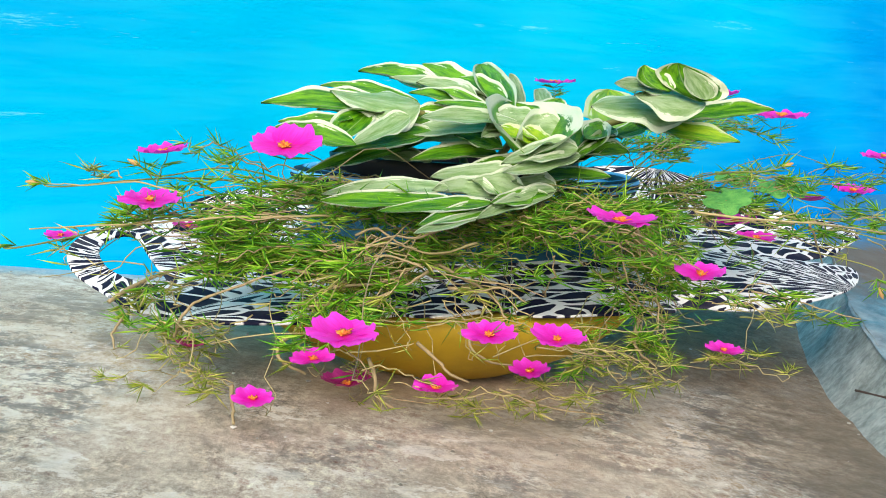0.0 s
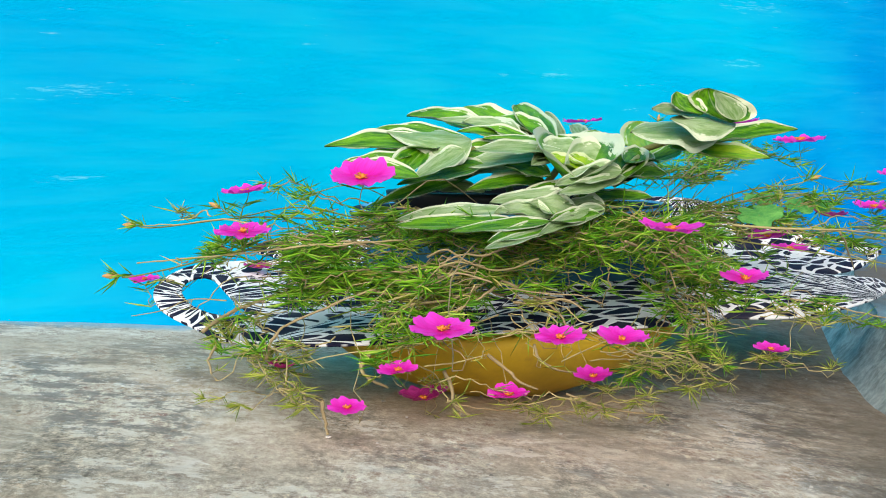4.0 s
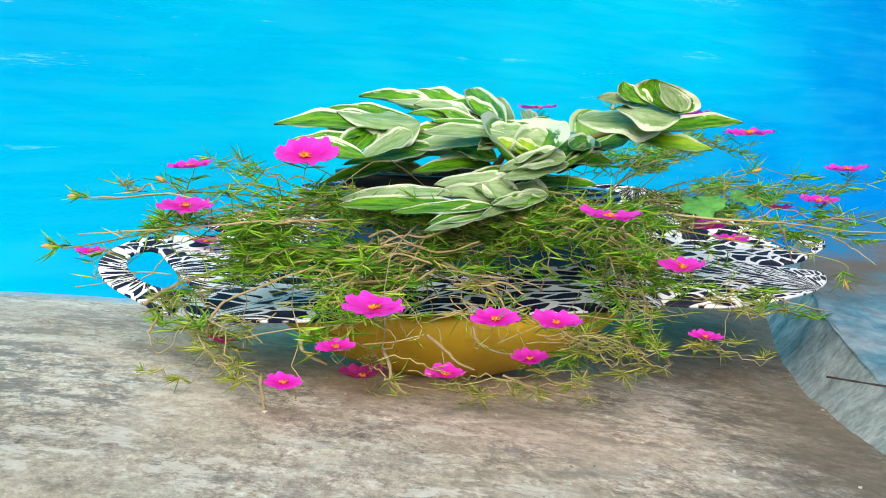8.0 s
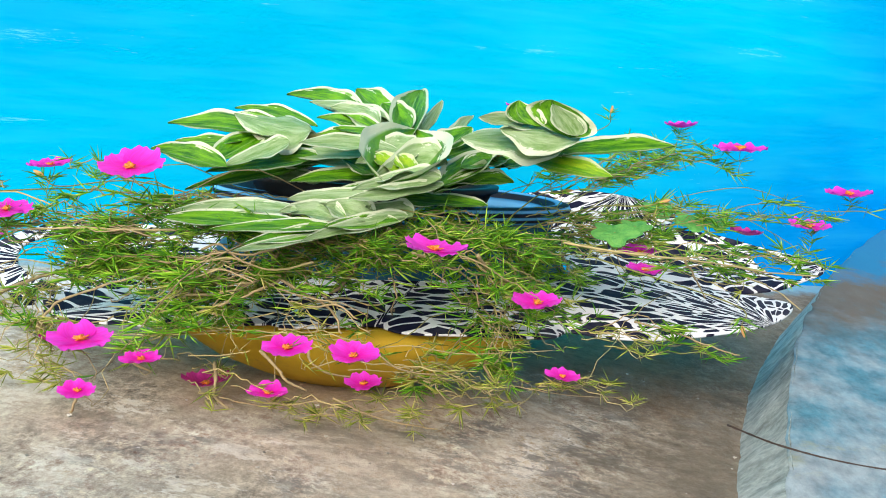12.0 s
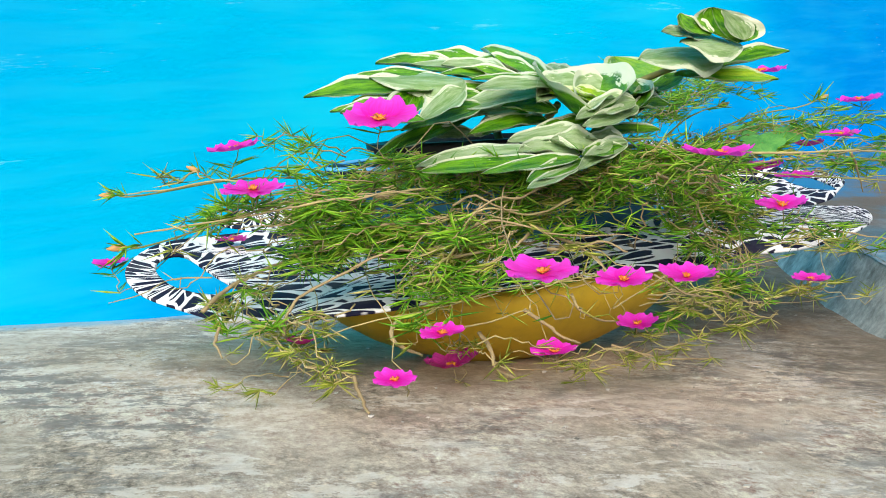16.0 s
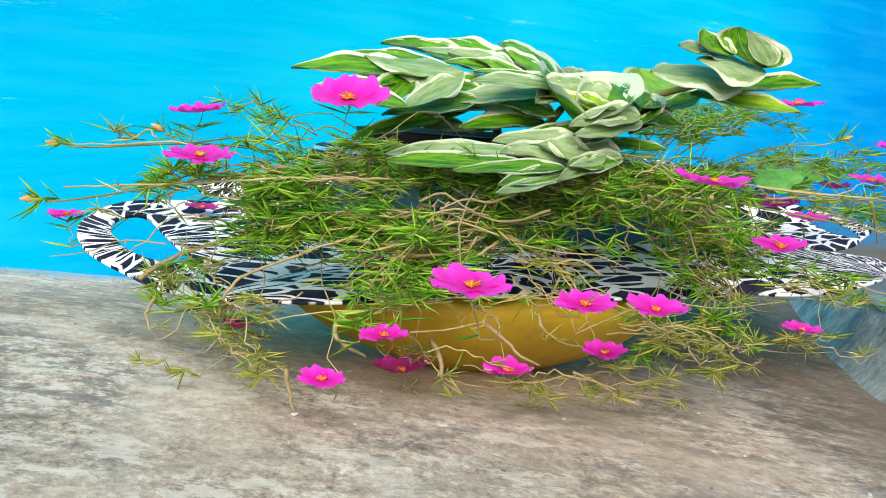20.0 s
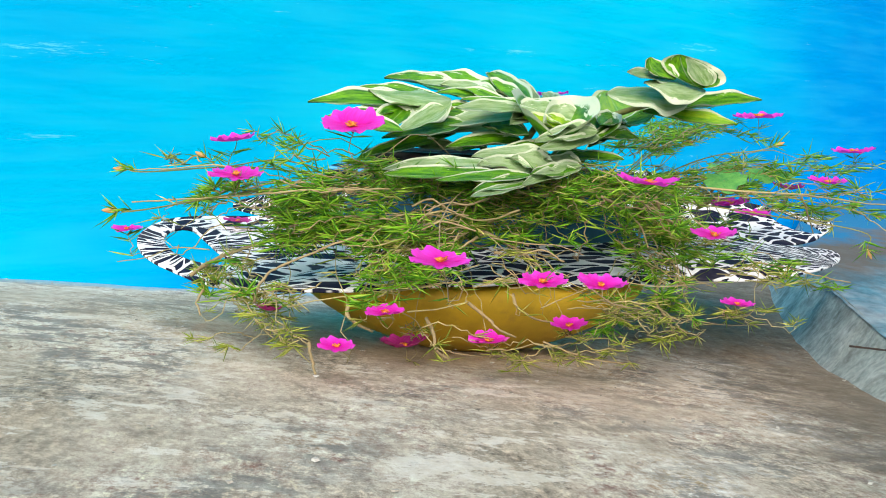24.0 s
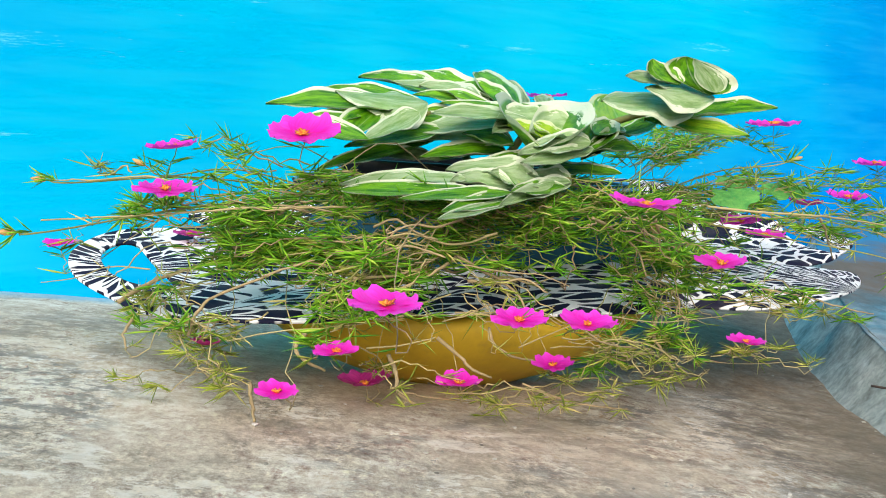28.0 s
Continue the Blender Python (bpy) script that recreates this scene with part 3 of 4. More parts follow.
def dish_point(top):
    def f(u, v):
        a = 2 * math.pi * u
        rho = 0.33 + (dish_edge(a) - 0.33) * v
        h = hole(a, rho)
        if 0.45 < h < 1.0:
            for c, r0, _, _ in HOLES:
                d = (a - c + math.pi) % (2 * math.pi) - math.pi
                if abs(d) < 0.5:
                    a, rho = c + d / h, r0 + (rho - r0) / h
        z = dish_height(a, v) - (0.0 if top else 0.0022)
        return oval(a, rho, z), print_uv(a, rho)
    return f


def in_hole(vs, uvs):
    for p in vs:
        q = Vector(p) - MID
        c, d = q.dot(E1) / LONG, q.dot(E2) / SHORT
        if hole(math.atan2(d, c), math.hypot(c, d)) >= 1.02:
            return False
    return True


def dish():
    n, m = 480, 90
    v1, f1, u1 = sheet(n, m, dish_point(True), True, in_hole)
    v2, f2, u2 = sheet(n, m, dish_point(False), True, in_hole)
    o = len(v1)
    faces = f1 + [tuple(o + i for i in q[::-1]) for q in f2]
    count = {}
    for q in f1:
        for i, j in zip(q, q[1:] + q[:1]):
            count[(i, j)] = 1
    for i, j in count:
        if (j, i) not in count:
            faces.append((j, i, o + i, o + j))
    return v1 + v2, faces, u1 + u2


part("dish", dish(), ZEBRA, planter, "petal-edged dish in black and white zebra print")
HUB = (-0.058, 0.028)
part("neck", ring([(0.40, 0.100), (0.45, 0.116), (0.42, 0.14), (0.40, 0.168), (0.41, 0.184)], tilt=0.04, shift=HUB), BLUE, planter, "faded dark-blue painted neck")
part("rim", ring([(0.40, 0.180), (0.425, 0.184), (0.445, 0.189), (0.452, 0.195), (0.445, 0.201), (0.42, 0.204), (0.39, 0.199), (0.36, 0.180)], tilt=0.04, shift=HUB, turns=(3.0, 1.5)), RIM, planter, "rim striped black and light blue")


inner_pot = thing("plant_pot", (MID.x - 0.05, MID.y - 0.03, 0.17), "black plastic plant pot sunk into the planter", "pot")
part("wall", ring([(0.25, 0.175), (0.27, 0.195), (0.29, 0.213), (0.305, 0.216), (0.307, 0.222), (0.285, 0.223), (0.27, 0.216), (0.23, 0.18)], tilt=0.05, shift=(-0.105, -0.005)), BLACK, inner_pot)


def mound(u, v):
    a, r = 2 * math.pi * u, 0.40 * v
    p = oval(a, r, 0.174 + 0.018 * (1 - v * v), HUB, 0.04)
    p.z += 0.006 * noise.noise(p * 60)
    return p, (u, v)


soil = sheet(48, 12, mound, True)
tagged(obj("soil", soil, SOIL), "dark damp potting soil filling the planter", "soil", kind="stuff")


# ---- the variegated plant ----
CROWN = Vector((0.01, 0.04, 0.20))
shrub = thing("variegated_plant", CROWN, "leafy plant with broad green leaves edged in cream", "plant")
random.seed(2)


def leaf(foot, tip, bow, across, cup, material):
    """One broad pointed leaf: bow shifts its middle, across is half its width, cup folds its sides up."""
    a, b, bow, across = Vector(foot), Vector(tip), Vector(bow), Vector(across)
    along = b - a
    face = along.cross(across).normalized()
    if face.y > 0:
        face = -face
    half = across.length
    ripple = random.uniform(0, 6)
    blunt = random.uniform(0.5, 0.68)
    def f(u, v):
        s = 2 * u - 1
        w = max(2.67 * v ** blunt * (1 - v) ** 0.85, 0.05 if v < 0.5 else 0.0)
        w *= 1 + 0.05 * math.sin(11 * v + ripple * 3 + s) * abs(s)
        p = a + along * v + bow * (4 * v * (1 - v)) + across * (1.06 * s * w)
        edge = 0.09 * (math.sin(7 * v + ripple + 2 * s) + 0.5 * math.sin(17 * v + 2 * ripple)) * s * s * w
        return p + face * half * (1.2 * cup * w * (abs(s) ** 1.6 - 0.35) + edge - 0.05 * (1 - abs(s)) ** 3), (u, v)
    verts, faces, uvs = sheet(10, 22, f)
    n = len(verts)
    back = [Vector(p) - face * 0.0006 for p in verts]
    faces = faces + [tuple(n + i for i in q[::-1]) for q in faces]
    label = {PALE: "pale matt underside of a leaf", YOUNG: "yellow-green young leaf"}.get(material, "")
    part("leaf", (verts + back, faces, uvs + uvs), material, shrub, label)


def shrub_stem(pts, r):
    part("stem", tube(smooth_line(pts, 14), r, r * 0.6, 7, 0.06), GREENSTEM, shrub)


shrub_stem([(0.02, 0.09, 0.195), (0.02, 0.03, 0.225), (0.03, -0.01, 0.250)], 0.006)
shrub_stem([(0.00, 0.09, 0.195), (-0.02, 0.06, 0.24), (-0.05, 0.02, 0.268), (-0.10, -0.01, 0.272)], 0.005)
shrub_stem([(0.05, 0.08, 0.195), (0.08, 0.04, 0.235), (0.12, 0.03, 0.262), (0.17, 0.0, 0.280)], 0.005)
shrub_stem([(0.02, 0.06, 0.195), (0.03, -0.05, 0.212), (0.0, -0.12, 0.212)], 0.005)
leaf((-0.024, 0.104, 0.287), (-0.124, 0.133, 0.312), (0.0017, 0.0232, 0.0078), (0.0017, 0.0309, 0.0108), 0.2, LEAF)
leaf((0.021, 0.078, 0.283), (-0.051, 0.194, 0.323), (-0.0028, 0.0015, 0.0011), (0.0126, 0.0303, 0.0092), 0.2, LEAF)
leaf((0.010, 0.055, 0.282), (-0.091, 0.103, 0.306), (0.0069, 0.0130, 0.0036), (0.0038, 0.0245, 0.0085), 0.1, PALE)
leaf((-0.001, 0.041, 0.284), (-0.063, 0.082, 0.302), (0.0029, 0.0088, 0.0028), (0.0040, 0.0246, 0.0087), 0.2, PALE)
leaf((0.029, 0.013, 0.270), (0.022, 0.251, 0.326), (-0.0041, 0.0162, 0.0076), (0.0183, 0.0144, 0.0028), 0.5, LEAF)
leaf((0.042, 0.025, 0.272), (0.053, 0.214, 0.316), (0.0013, -0.0025, -0.0004), (0.0087, 0.0124, 0.0034), 0.4, PALE)
leaf((-0.064, 0.013, 0.283), (-0.162, 0.043, 0.295), (-0.0051, 0.0085, 0.0038), (-0.0012, 0.0154, 0.0059), 0.15, LEAF)
leaf((-0.064, -0.022, 0.281), (-0.151, -0.004, 0.291), (0.0060, -0.0100, -0.0050), (-0.0052, 0.0358, 0.0146), -0.25, PALE)
leaf((-0.098, -0.041, 0.274), (-0.216, -0.023, 0.277), (0.0024, 0.0118, 0.0035), (-0.0025, 0.0216, 0.0085), 0.25, LEAF)
leaf((-0.128, -0.059, 0.266), (-0.197, -0.058, 0.261), (-0.0035, -0.0056, -0.0017), (-0.0014, 0.0137, 0.0053), 0.2, LEAF)
leaf((-0.124, -0.127, 0.245), (-0.196, -0.134, 0.258), (-0.0068, 0.0036, 0.0024), (-0.0008, 0.0178, 0.0070), 0.25, LEAF)
leaf((-0.113, -0.033, 0.273), (-0.144, -0.111, 0.246), (-0.0030, -0.0055, -0.0016), (-0.0160, 0.0041, 0.0042), 0.35, LEAF)
leaf((-0.076, -0.072, 0.270), (-0.129, -0.122, 0.245), (0.0022, 0.0026, 0.0003), (-0.0050, 0.0145, 0.0065), 0.2, PALE)
leaf((-0.053, -0.040, 0.255), (-0.145, -0.124, 0.239), (-0.0004, -0.0001, -0.0002), (0.0008, 0.0189, 0.0070), 0.2, LEAF)
leaf((-0.055, 0.004, 0.245), (-0.168, -0.113, 0.219), (-0.0111, -0.0087, -0.0017), (0.0004, 0.0179, 0.0063), 0.25, LEAF)
leaf((-0.051, -0.029, 0.227), (-0.106, -0.043, 0.231), (0.0004, 0.0053, 0.0017), (0.0004, 0.0172, 0.0060), 0.2, PALE)
leaf((0.007, 0.012, 0.244), (-0.050, 0.012, 0.226), (-0.0005, 0.0027, 0.0007), (-0.0015, 0.0215, 0.0077), 0.3, LEAF)
leaf((0.030, -0.011, 0.272), (-0.048, 0.017, 0.282), (0.0004, 0.0062, 0.0022), (0.0022, 0.0132, 0.0048), 0.2, LEAF)
leaf((0.031, -0.042, 0.266), (-0.066, -0.075, 0.270), (-0.0016, 0.0070, 0.0028), (0.0009, 0.0188, 0.0073), 0.15, PALE)
leaf((0.029, -0.053, 0.262), (-0.089, -0.047, 0.250), (-0.0011, 0.0151, 0.0052), (0.0015, 0.0204, 0.0076), 0.15, PALE)
leaf((0.030, -0.121, 0.240), (0.037, 0.057, 0.285), (0.0057, -0.0120, -0.0046), (-0.0425, -0.0072, 0.0030), 0.8, LEAF)
leaf((0.016, -0.120, 0.243), (0.081, -0.039, 0.258), (0.0023, 0.0202, 0.0077), (-0.0011, 0.0366, 0.0148), 0.3, PALE)
leaf((0.043, -0.098, 0.248), (0.006, -0.064, 0.261), (-0.0010, 0.0031, 0.0014), (0.0031, 0.0164, 0.0061), 0.3, YOUNG)
leaf((0.054, -0.092, 0.249), (0.028, -0.064, 0.261), (-0.0005, 0.0012, 0.0006), (0.0056, 0.0159, 0.0056), 0.3, YOUNG)
leaf((0.082, -0.079, 0.238), (0.117, 0.043, 0.270), (0.0037, -0.0016, -0.0008), (-0.0227, -0.0124, -0.0020), 0.4, LEAF)
leaf((0.079, -0.091, 0.246), (0.001, -0.150, 0.235), (-0.0029, 0.0025, 0.0013), (0.0042, 0.0213, 0.0081), 0.25, PALE)
leaf((0.082, -0.090, 0.240), (0.001, -0.166, 0.229), (0.0004, -0.0031, -0.0014), (0.0039, 0.0187, 0.0071), 0.2, PALE)
leaf((0.072, -0.084, 0.232), (0.127, -0.003, 0.245), (0.0024, 0.0100, 0.0036), (0.0074, 0.0260, 0.0091), 0.3, LEAF)
leaf((0.037, -0.081, 0.222), (0.125, -0.032, 0.217), (0.0014, 0.0011, 0.0001), (0.0048, 0.0164, 0.0055), 0.2, LEAF)
leaf((0.051, -0.030, 0.268), (-0.009, -0.071, 0.254), (0.0030, 0.0153, 0.0054), (-0.0034, 0.0286, 0.0118), 0.2, PALE)
leaf((0.013, -0.063, 0.243), (-0.030, -0.022, 0.253), (0.0016, 0.0022, 0.0006), (0.0047, 0.0213, 0.0074), 0.3, LEAF)
leaf((-0.045, -0.172, 0.214), (-0.151, -0.214, 0.210), (-0.0005, 0.0070, 0.0024), (0.0001, 0.0133, 0.0052), 0.2, PALE)
leaf((-0.040, -0.195, 0.204), (-0.152, -0.235, 0.207), (-0.0048, -0.0001, 0.0003), (0.0008, 0.0154, 0.0060), 0.2, LEAF)
leaf((-0.009, -0.184, 0.204), (-0.107, -0.245, 0.201), (-0.0010, 0.0017, 0.0006), (0.0006, 0.0120, 0.0047), 0.15, LEAF)
leaf((0.024, -0.108, 0.224), (-0.060, -0.148, 0.221), (0.0004, 0.0015, 0.0003), (-0.0005, 0.0188, 0.0074), 0.2, PALE)
leaf((-0.001, -0.161, 0.207), (-0.060, -0.182, 0.213), (-0.0006, 0.0081, 0.0031), (0.0005, 0.0185, 0.0072), 0.3, PALE)
leaf((0.023, -0.151, 0.207), (-0.024, -0.156, 0.220), (-0.0008, 0.0028, 0.0011), (0.0051, 0.0210, 0.0075), 0.3, PALE)
leaf((-0.003, -0.176, 0.201), (-0.075, -0.254, 0.192), (-0.0058, -0.0025, -0.0001), (-0.0019, 0.0109, 0.0047), 0.2, LEAF)
leaf((-0.013, -0.188, 0.198), (-0.079, -0.270, 0.188), (-0.0011, -0.0027, -0.0009), (-0.0065, 0.0034, 0.0024), 0.15, PALE)
leaf((0.053, -0.131, 0.211), (-0.028, -0.236, 0.196), (-0.0047, -0.0016, 0.0001), (0.0007, 0.0147, 0.0058), 0.3, PALE)
leaf((0.046, -0.143, 0.207), (-0.014, -0.208, 0.206), (-0.0055, -0.0019, 0.0000), (-0.0014, 0.0120, 0.0050), 0.3, LEAF)
leaf((0.056, -0.119, 0.210), (0.013, -0.139, 0.219), (0.0016, 0.0004, -0.0001), (0.0039, 0.0162, 0.0058), 0.3, PALE)
leaf((0.143, 0.010, 0.254), (0.170, 0.206, 0.302), (0.0003, -0.0032, -0.0004), (-0.0367, -0.0113, 0.0000), 0.25, YOUNG)
leaf((0.177, 0.026, 0.268), (0.127, 0.016, 0.252), (0.0033, 0.0034, 0.0007), (0.0034, 0.0189, 0.0068), 0.2, LEAF)
leaf((0.177, -0.038, 0.302), (0.111, -0.085, 0.308), (-0.0040, -0.0000, 0.0004), (0.0050, 0.0172, 0.0071), 0.15, PALE)
leaf((0.171, -0.057, 0.302), (0.148, -0.043, 0.326), (-0.0090, -0.0043, -0.0010), (-0.0141, -0.0091, -0.0024), 0.3, LEAF)
leaf((0.202, -0.053, 0.293), (0.181, -0.045, 0.329), (-0.0028, 0.0027, 0.0012), (-0.0297, -0.0010, 0.0030), 0.45, LEAF)
leaf((0.207, -0.054, 0.295), (0.182, -0.062, 0.325), (0.0022, -0.0012, -0.0011), (-0.0156, -0.0063, -0.0011), 0.3, PALE)
leaf((0.213, -0.036, 0.292), (0.132, -0.076, 0.298), (0.0015, 0.0005, -0.0001), (0.0049, 0.0326, 0.0138), -0.2, PALE)
leaf((0.198, -0.026, 0.281), (0.094, -0.067, 0.286), (0.0059, 0.0127, 0.0045), (0.0060, 0.0402, 0.0163), -0.2, PALE)
leaf((0.180, -0.026, 0.273), (0.323, 0.074, 0.287), (-0.0031, 0.0040, 0.0018), (0.0090, 0.0236, 0.0086), 0.25, LEAF)
leaf((0.149, -0.018, 0.270), (0.249, -0.038, 0.256), (0.0009, -0.0013, -0.0008), (0.0104, 0.0200, 0.0070), 0.2, YOUNG)
leaf((0.078, 0.071, 0.273), (0.090, 0.232, 0.299), (-0.0009, 0.0041, 0.0021), (0.0107, 0.0125, 0.0031), 0.5, PALE)
leaf((0.070, 0.003, 0.260), (0.122, 0.143, 0.276), (0.0028, 0.0045, 0.0017), (-0.0014, 0.0191, 0.0072), 0.3, LEAF)
leaf((-0.060, 0.020, 0.268), (-0.165, 0.030, 0.271), (0.0, 0.008, 0.003), (-0.001, 0.018, 0.0075), 0.25, YOUNG)
leaf((-0.040, 0.000, 0.263), (-0.132, -0.030, 0.256), (0.0, 0.006, 0.003), (-0.001, 0.017, 0.0068), 0.3, LEAF)
leaf((-0.010, 0.030, 0.268), (-0.090, 0.010, 0.264), (0.0, 0.006, 0.003), (0.001, 0.017, 0.0068), 0.25, LEAF)
leaf((0.012, 0.000, 0.252), (-0.085, -0.035, 0.243), (0.0, 0.006, 0.003), (0.001, 0.019, 0.0072), 0.25, PALE)
leaf((0.012, -0.030, 0.236), (-0.075, -0.070, 0.230), (0.0, 0.006, 0.002), (0.001, 0.016, 0.0062), 0.3, LEAF)
leaf((0.030, 0.060, 0.284), (-0.012, 0.150, 0.309), (-0.002, 0.002, 0.001), (0.012, 0.020, 0.0060), 0.3, LEAF)
leaf((0.060, 0.030, 0.262), (0.096, 0.110, 0.290), (0.002, 0.002, 0.001), (-0.015, 0.008, 0.0040), 0.35, LEAF)
leaf((0.085, -0.060, 0.240), (0.150, 0.000, 0.240), (0.002, 0.004, 0.002), (0.004, 0.018, 0.0062), 0.3, LEAF)
leaf((0.095, -0.040, 0.254), (0.140, 0.030, 0.262), (0.002, 0.004, 0.002), (-0.010, 0.016, 0.0070), 0.3, LEAF)
leaf((0.040, -0.060, 0.232), (-0.030, -0.105, 0.222), (0.0, 0.004, 0.002), (0.002, 0.015, 0.0060), 0.3, LEAF)
leaf((-0.085, -0.010, 0.275), (-0.180, 0.010, 0.285), (0.0, 0.010, 0.004), (-0.001, 0.015, 0.0065), 0.2, LEAF)
leaf((0.010, 0.020, 0.276), (-0.072, 0.050, 0.291), (0.0, 0.010, 0.004), (0.001, 0.016, 0.0070), 0.2, LEAF)


# ---- the trailing plant: stems, needle leaves, flowers ----
trailer = thing("trailing_plant", (0.02, 0.12, 0.195), "trailing succulent with needle leaves and magenta flowers", "plant")

# openings in the mat, placed to fit the camera's view, through which the dish, neck, rim and foot show: middle, half
# width, half height
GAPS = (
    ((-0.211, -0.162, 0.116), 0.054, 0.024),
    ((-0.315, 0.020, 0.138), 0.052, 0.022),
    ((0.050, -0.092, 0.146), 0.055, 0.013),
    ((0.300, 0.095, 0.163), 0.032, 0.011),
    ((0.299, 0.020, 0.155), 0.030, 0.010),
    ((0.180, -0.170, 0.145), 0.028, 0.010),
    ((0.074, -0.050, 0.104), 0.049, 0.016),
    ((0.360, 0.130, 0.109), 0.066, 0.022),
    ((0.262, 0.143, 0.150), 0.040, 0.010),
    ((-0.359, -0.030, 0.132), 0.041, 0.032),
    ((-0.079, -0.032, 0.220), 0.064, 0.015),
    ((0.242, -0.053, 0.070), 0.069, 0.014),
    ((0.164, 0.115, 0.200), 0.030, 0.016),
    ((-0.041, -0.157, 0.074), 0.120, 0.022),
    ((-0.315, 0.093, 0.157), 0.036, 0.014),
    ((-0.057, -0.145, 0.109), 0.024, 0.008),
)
# about the camera's mean position, which every opening faces
VIEW_SPOT = Vector((-0.12, -1.16, 0.25))


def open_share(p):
    """How open the mat is at p towards the camera: 0 where it is thick, 1 in the middle of an opening."""
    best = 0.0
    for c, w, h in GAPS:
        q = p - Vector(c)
        out = (VIEW_SPOT - Vector(c)).normalized()
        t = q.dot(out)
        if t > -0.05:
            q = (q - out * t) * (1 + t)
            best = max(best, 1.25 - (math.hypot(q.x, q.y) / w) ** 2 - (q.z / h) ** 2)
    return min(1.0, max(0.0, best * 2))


def trail(pts, r, leaf_count, length=0.024, dry=False, star=9, first=0.12):
    line = smooth_line(pts, 16)
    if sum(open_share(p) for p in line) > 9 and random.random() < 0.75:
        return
    line = [p + Vector((random.gauss(0, 1), random.gauss(0, 1), random.gauss(0, 0.7))) * 0.0022 * min(1, k / 4) for k, p in enumerate(line)]
    span = (line[-1] - line[0])
    side = Vector((-span.y, span.x, 0)).normalized() * random.uniform(-1, 1) * 0.07 * span.length
    f1, f2 = random.uniform(0.6, 1.6), random.uniform(0, 3)
    line = [p + side * math.sin(math.pi * k / 16) * math.sin(f1 * k / 4 + f2) + Vector((0, 0, 0.004 * math.sin(k * 0.6 + f2 * 2) * min(1, k / 5))) for k, p in enumerate(line)]
    for p in line:
        p.z = max(p.z, floor_z(p.x, p.y) + 0.004)
    s = part("stem", tube(line, 0.5 * r, r * 0.3, 5, 0.1), STRAW if dry else random.choice((GREENSTEM, STEM)), trailer)
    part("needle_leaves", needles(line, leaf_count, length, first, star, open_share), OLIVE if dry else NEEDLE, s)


def branch(pts, r):
    line = smooth_line(pts, 6 * len(pts))
    kink = Vector()
    for k, p in enumerate(line):
        if k % 3 == 0:
            kink = Vector((random.gauss(0, 1), random.gauss(0, 1), random.gauss(0, 0.6))) * 0.0006
        p += kink * (0.4 + 0.3 * (k % 3))
        p.z = max(p.z, floor_z(p.x, p.y) + 0.003)
    part("woody_stem", tube(line, 0.42 * r, 0.24 * r, 7, 0.16), STEM if r > 0.003 else random.choice((STRAW, STEM)), trailer, "bare tan woody stem")


def spray(foot, end, count, dry):
    """Sprigs scattered along one way that the plant has grown."""
    a, b = Vector(foot), Vector(end)
    ln = (b - a).length
    for k in range(count):
        s = random.uniform(-0.1, 0.7)
        p = a.lerp(b, s) + Vector((random.gauss(0, 0.016), random.gauss(0, 0.018), random.gauss(0, 0.006)))
        w = max(0.05, ln * random.uniform(0.3, 0.7))
        way = (b - a).normalized() * w + Vector((random.gauss(0, 0.026), random.gauss(0, 0.016), random.gauss(0, 0.006)))
        q = p + way
        if q.x < (-0.315 if q.z < 0.125 else -0.375):
            continue
        arch = p.lerp(q, 0.5) + Vector((0, 0, random.uniform(0.0, 0.012)))
        is_dry = random.random() < dry
        trail([p, arch, q, q + way * random.uniform(0.05, 0.25) + Vector((0, 0, random.uniform(-0.006, 0.005)))], random.uniform(0.0009, 0.0016), random.randint(10, 22) if is_dry else random.randint(20, 38), random.uniform(0.014, 0.020) if is_dry else random.uniform(0.017, 0.025), is_dry, 9)


def petal(c, n, out, r, broad, lift):
    side = n.cross(out).normalized()
    def f(u, v):
        s = 2 * u - 1
        w = broad * r * (math.sin(math.pi * (0.08 + 0.74 * v)) ** 0.7) * 0.62
        notch = 0.10 * r * (1 - abs(s)) * v ** 4
        q = v * r * (1 - 0.10 * s * s) - notch
        z = lift * r * v ** 1.3 + 0.10 * r * s * s * v + 0.06 * r * math.sin(6 * s + 5 * v + 40 * r * broad) * v
        return c + out * q + side * (s * w) + n * z, (u, v)
    return sheet(6, 6, f)


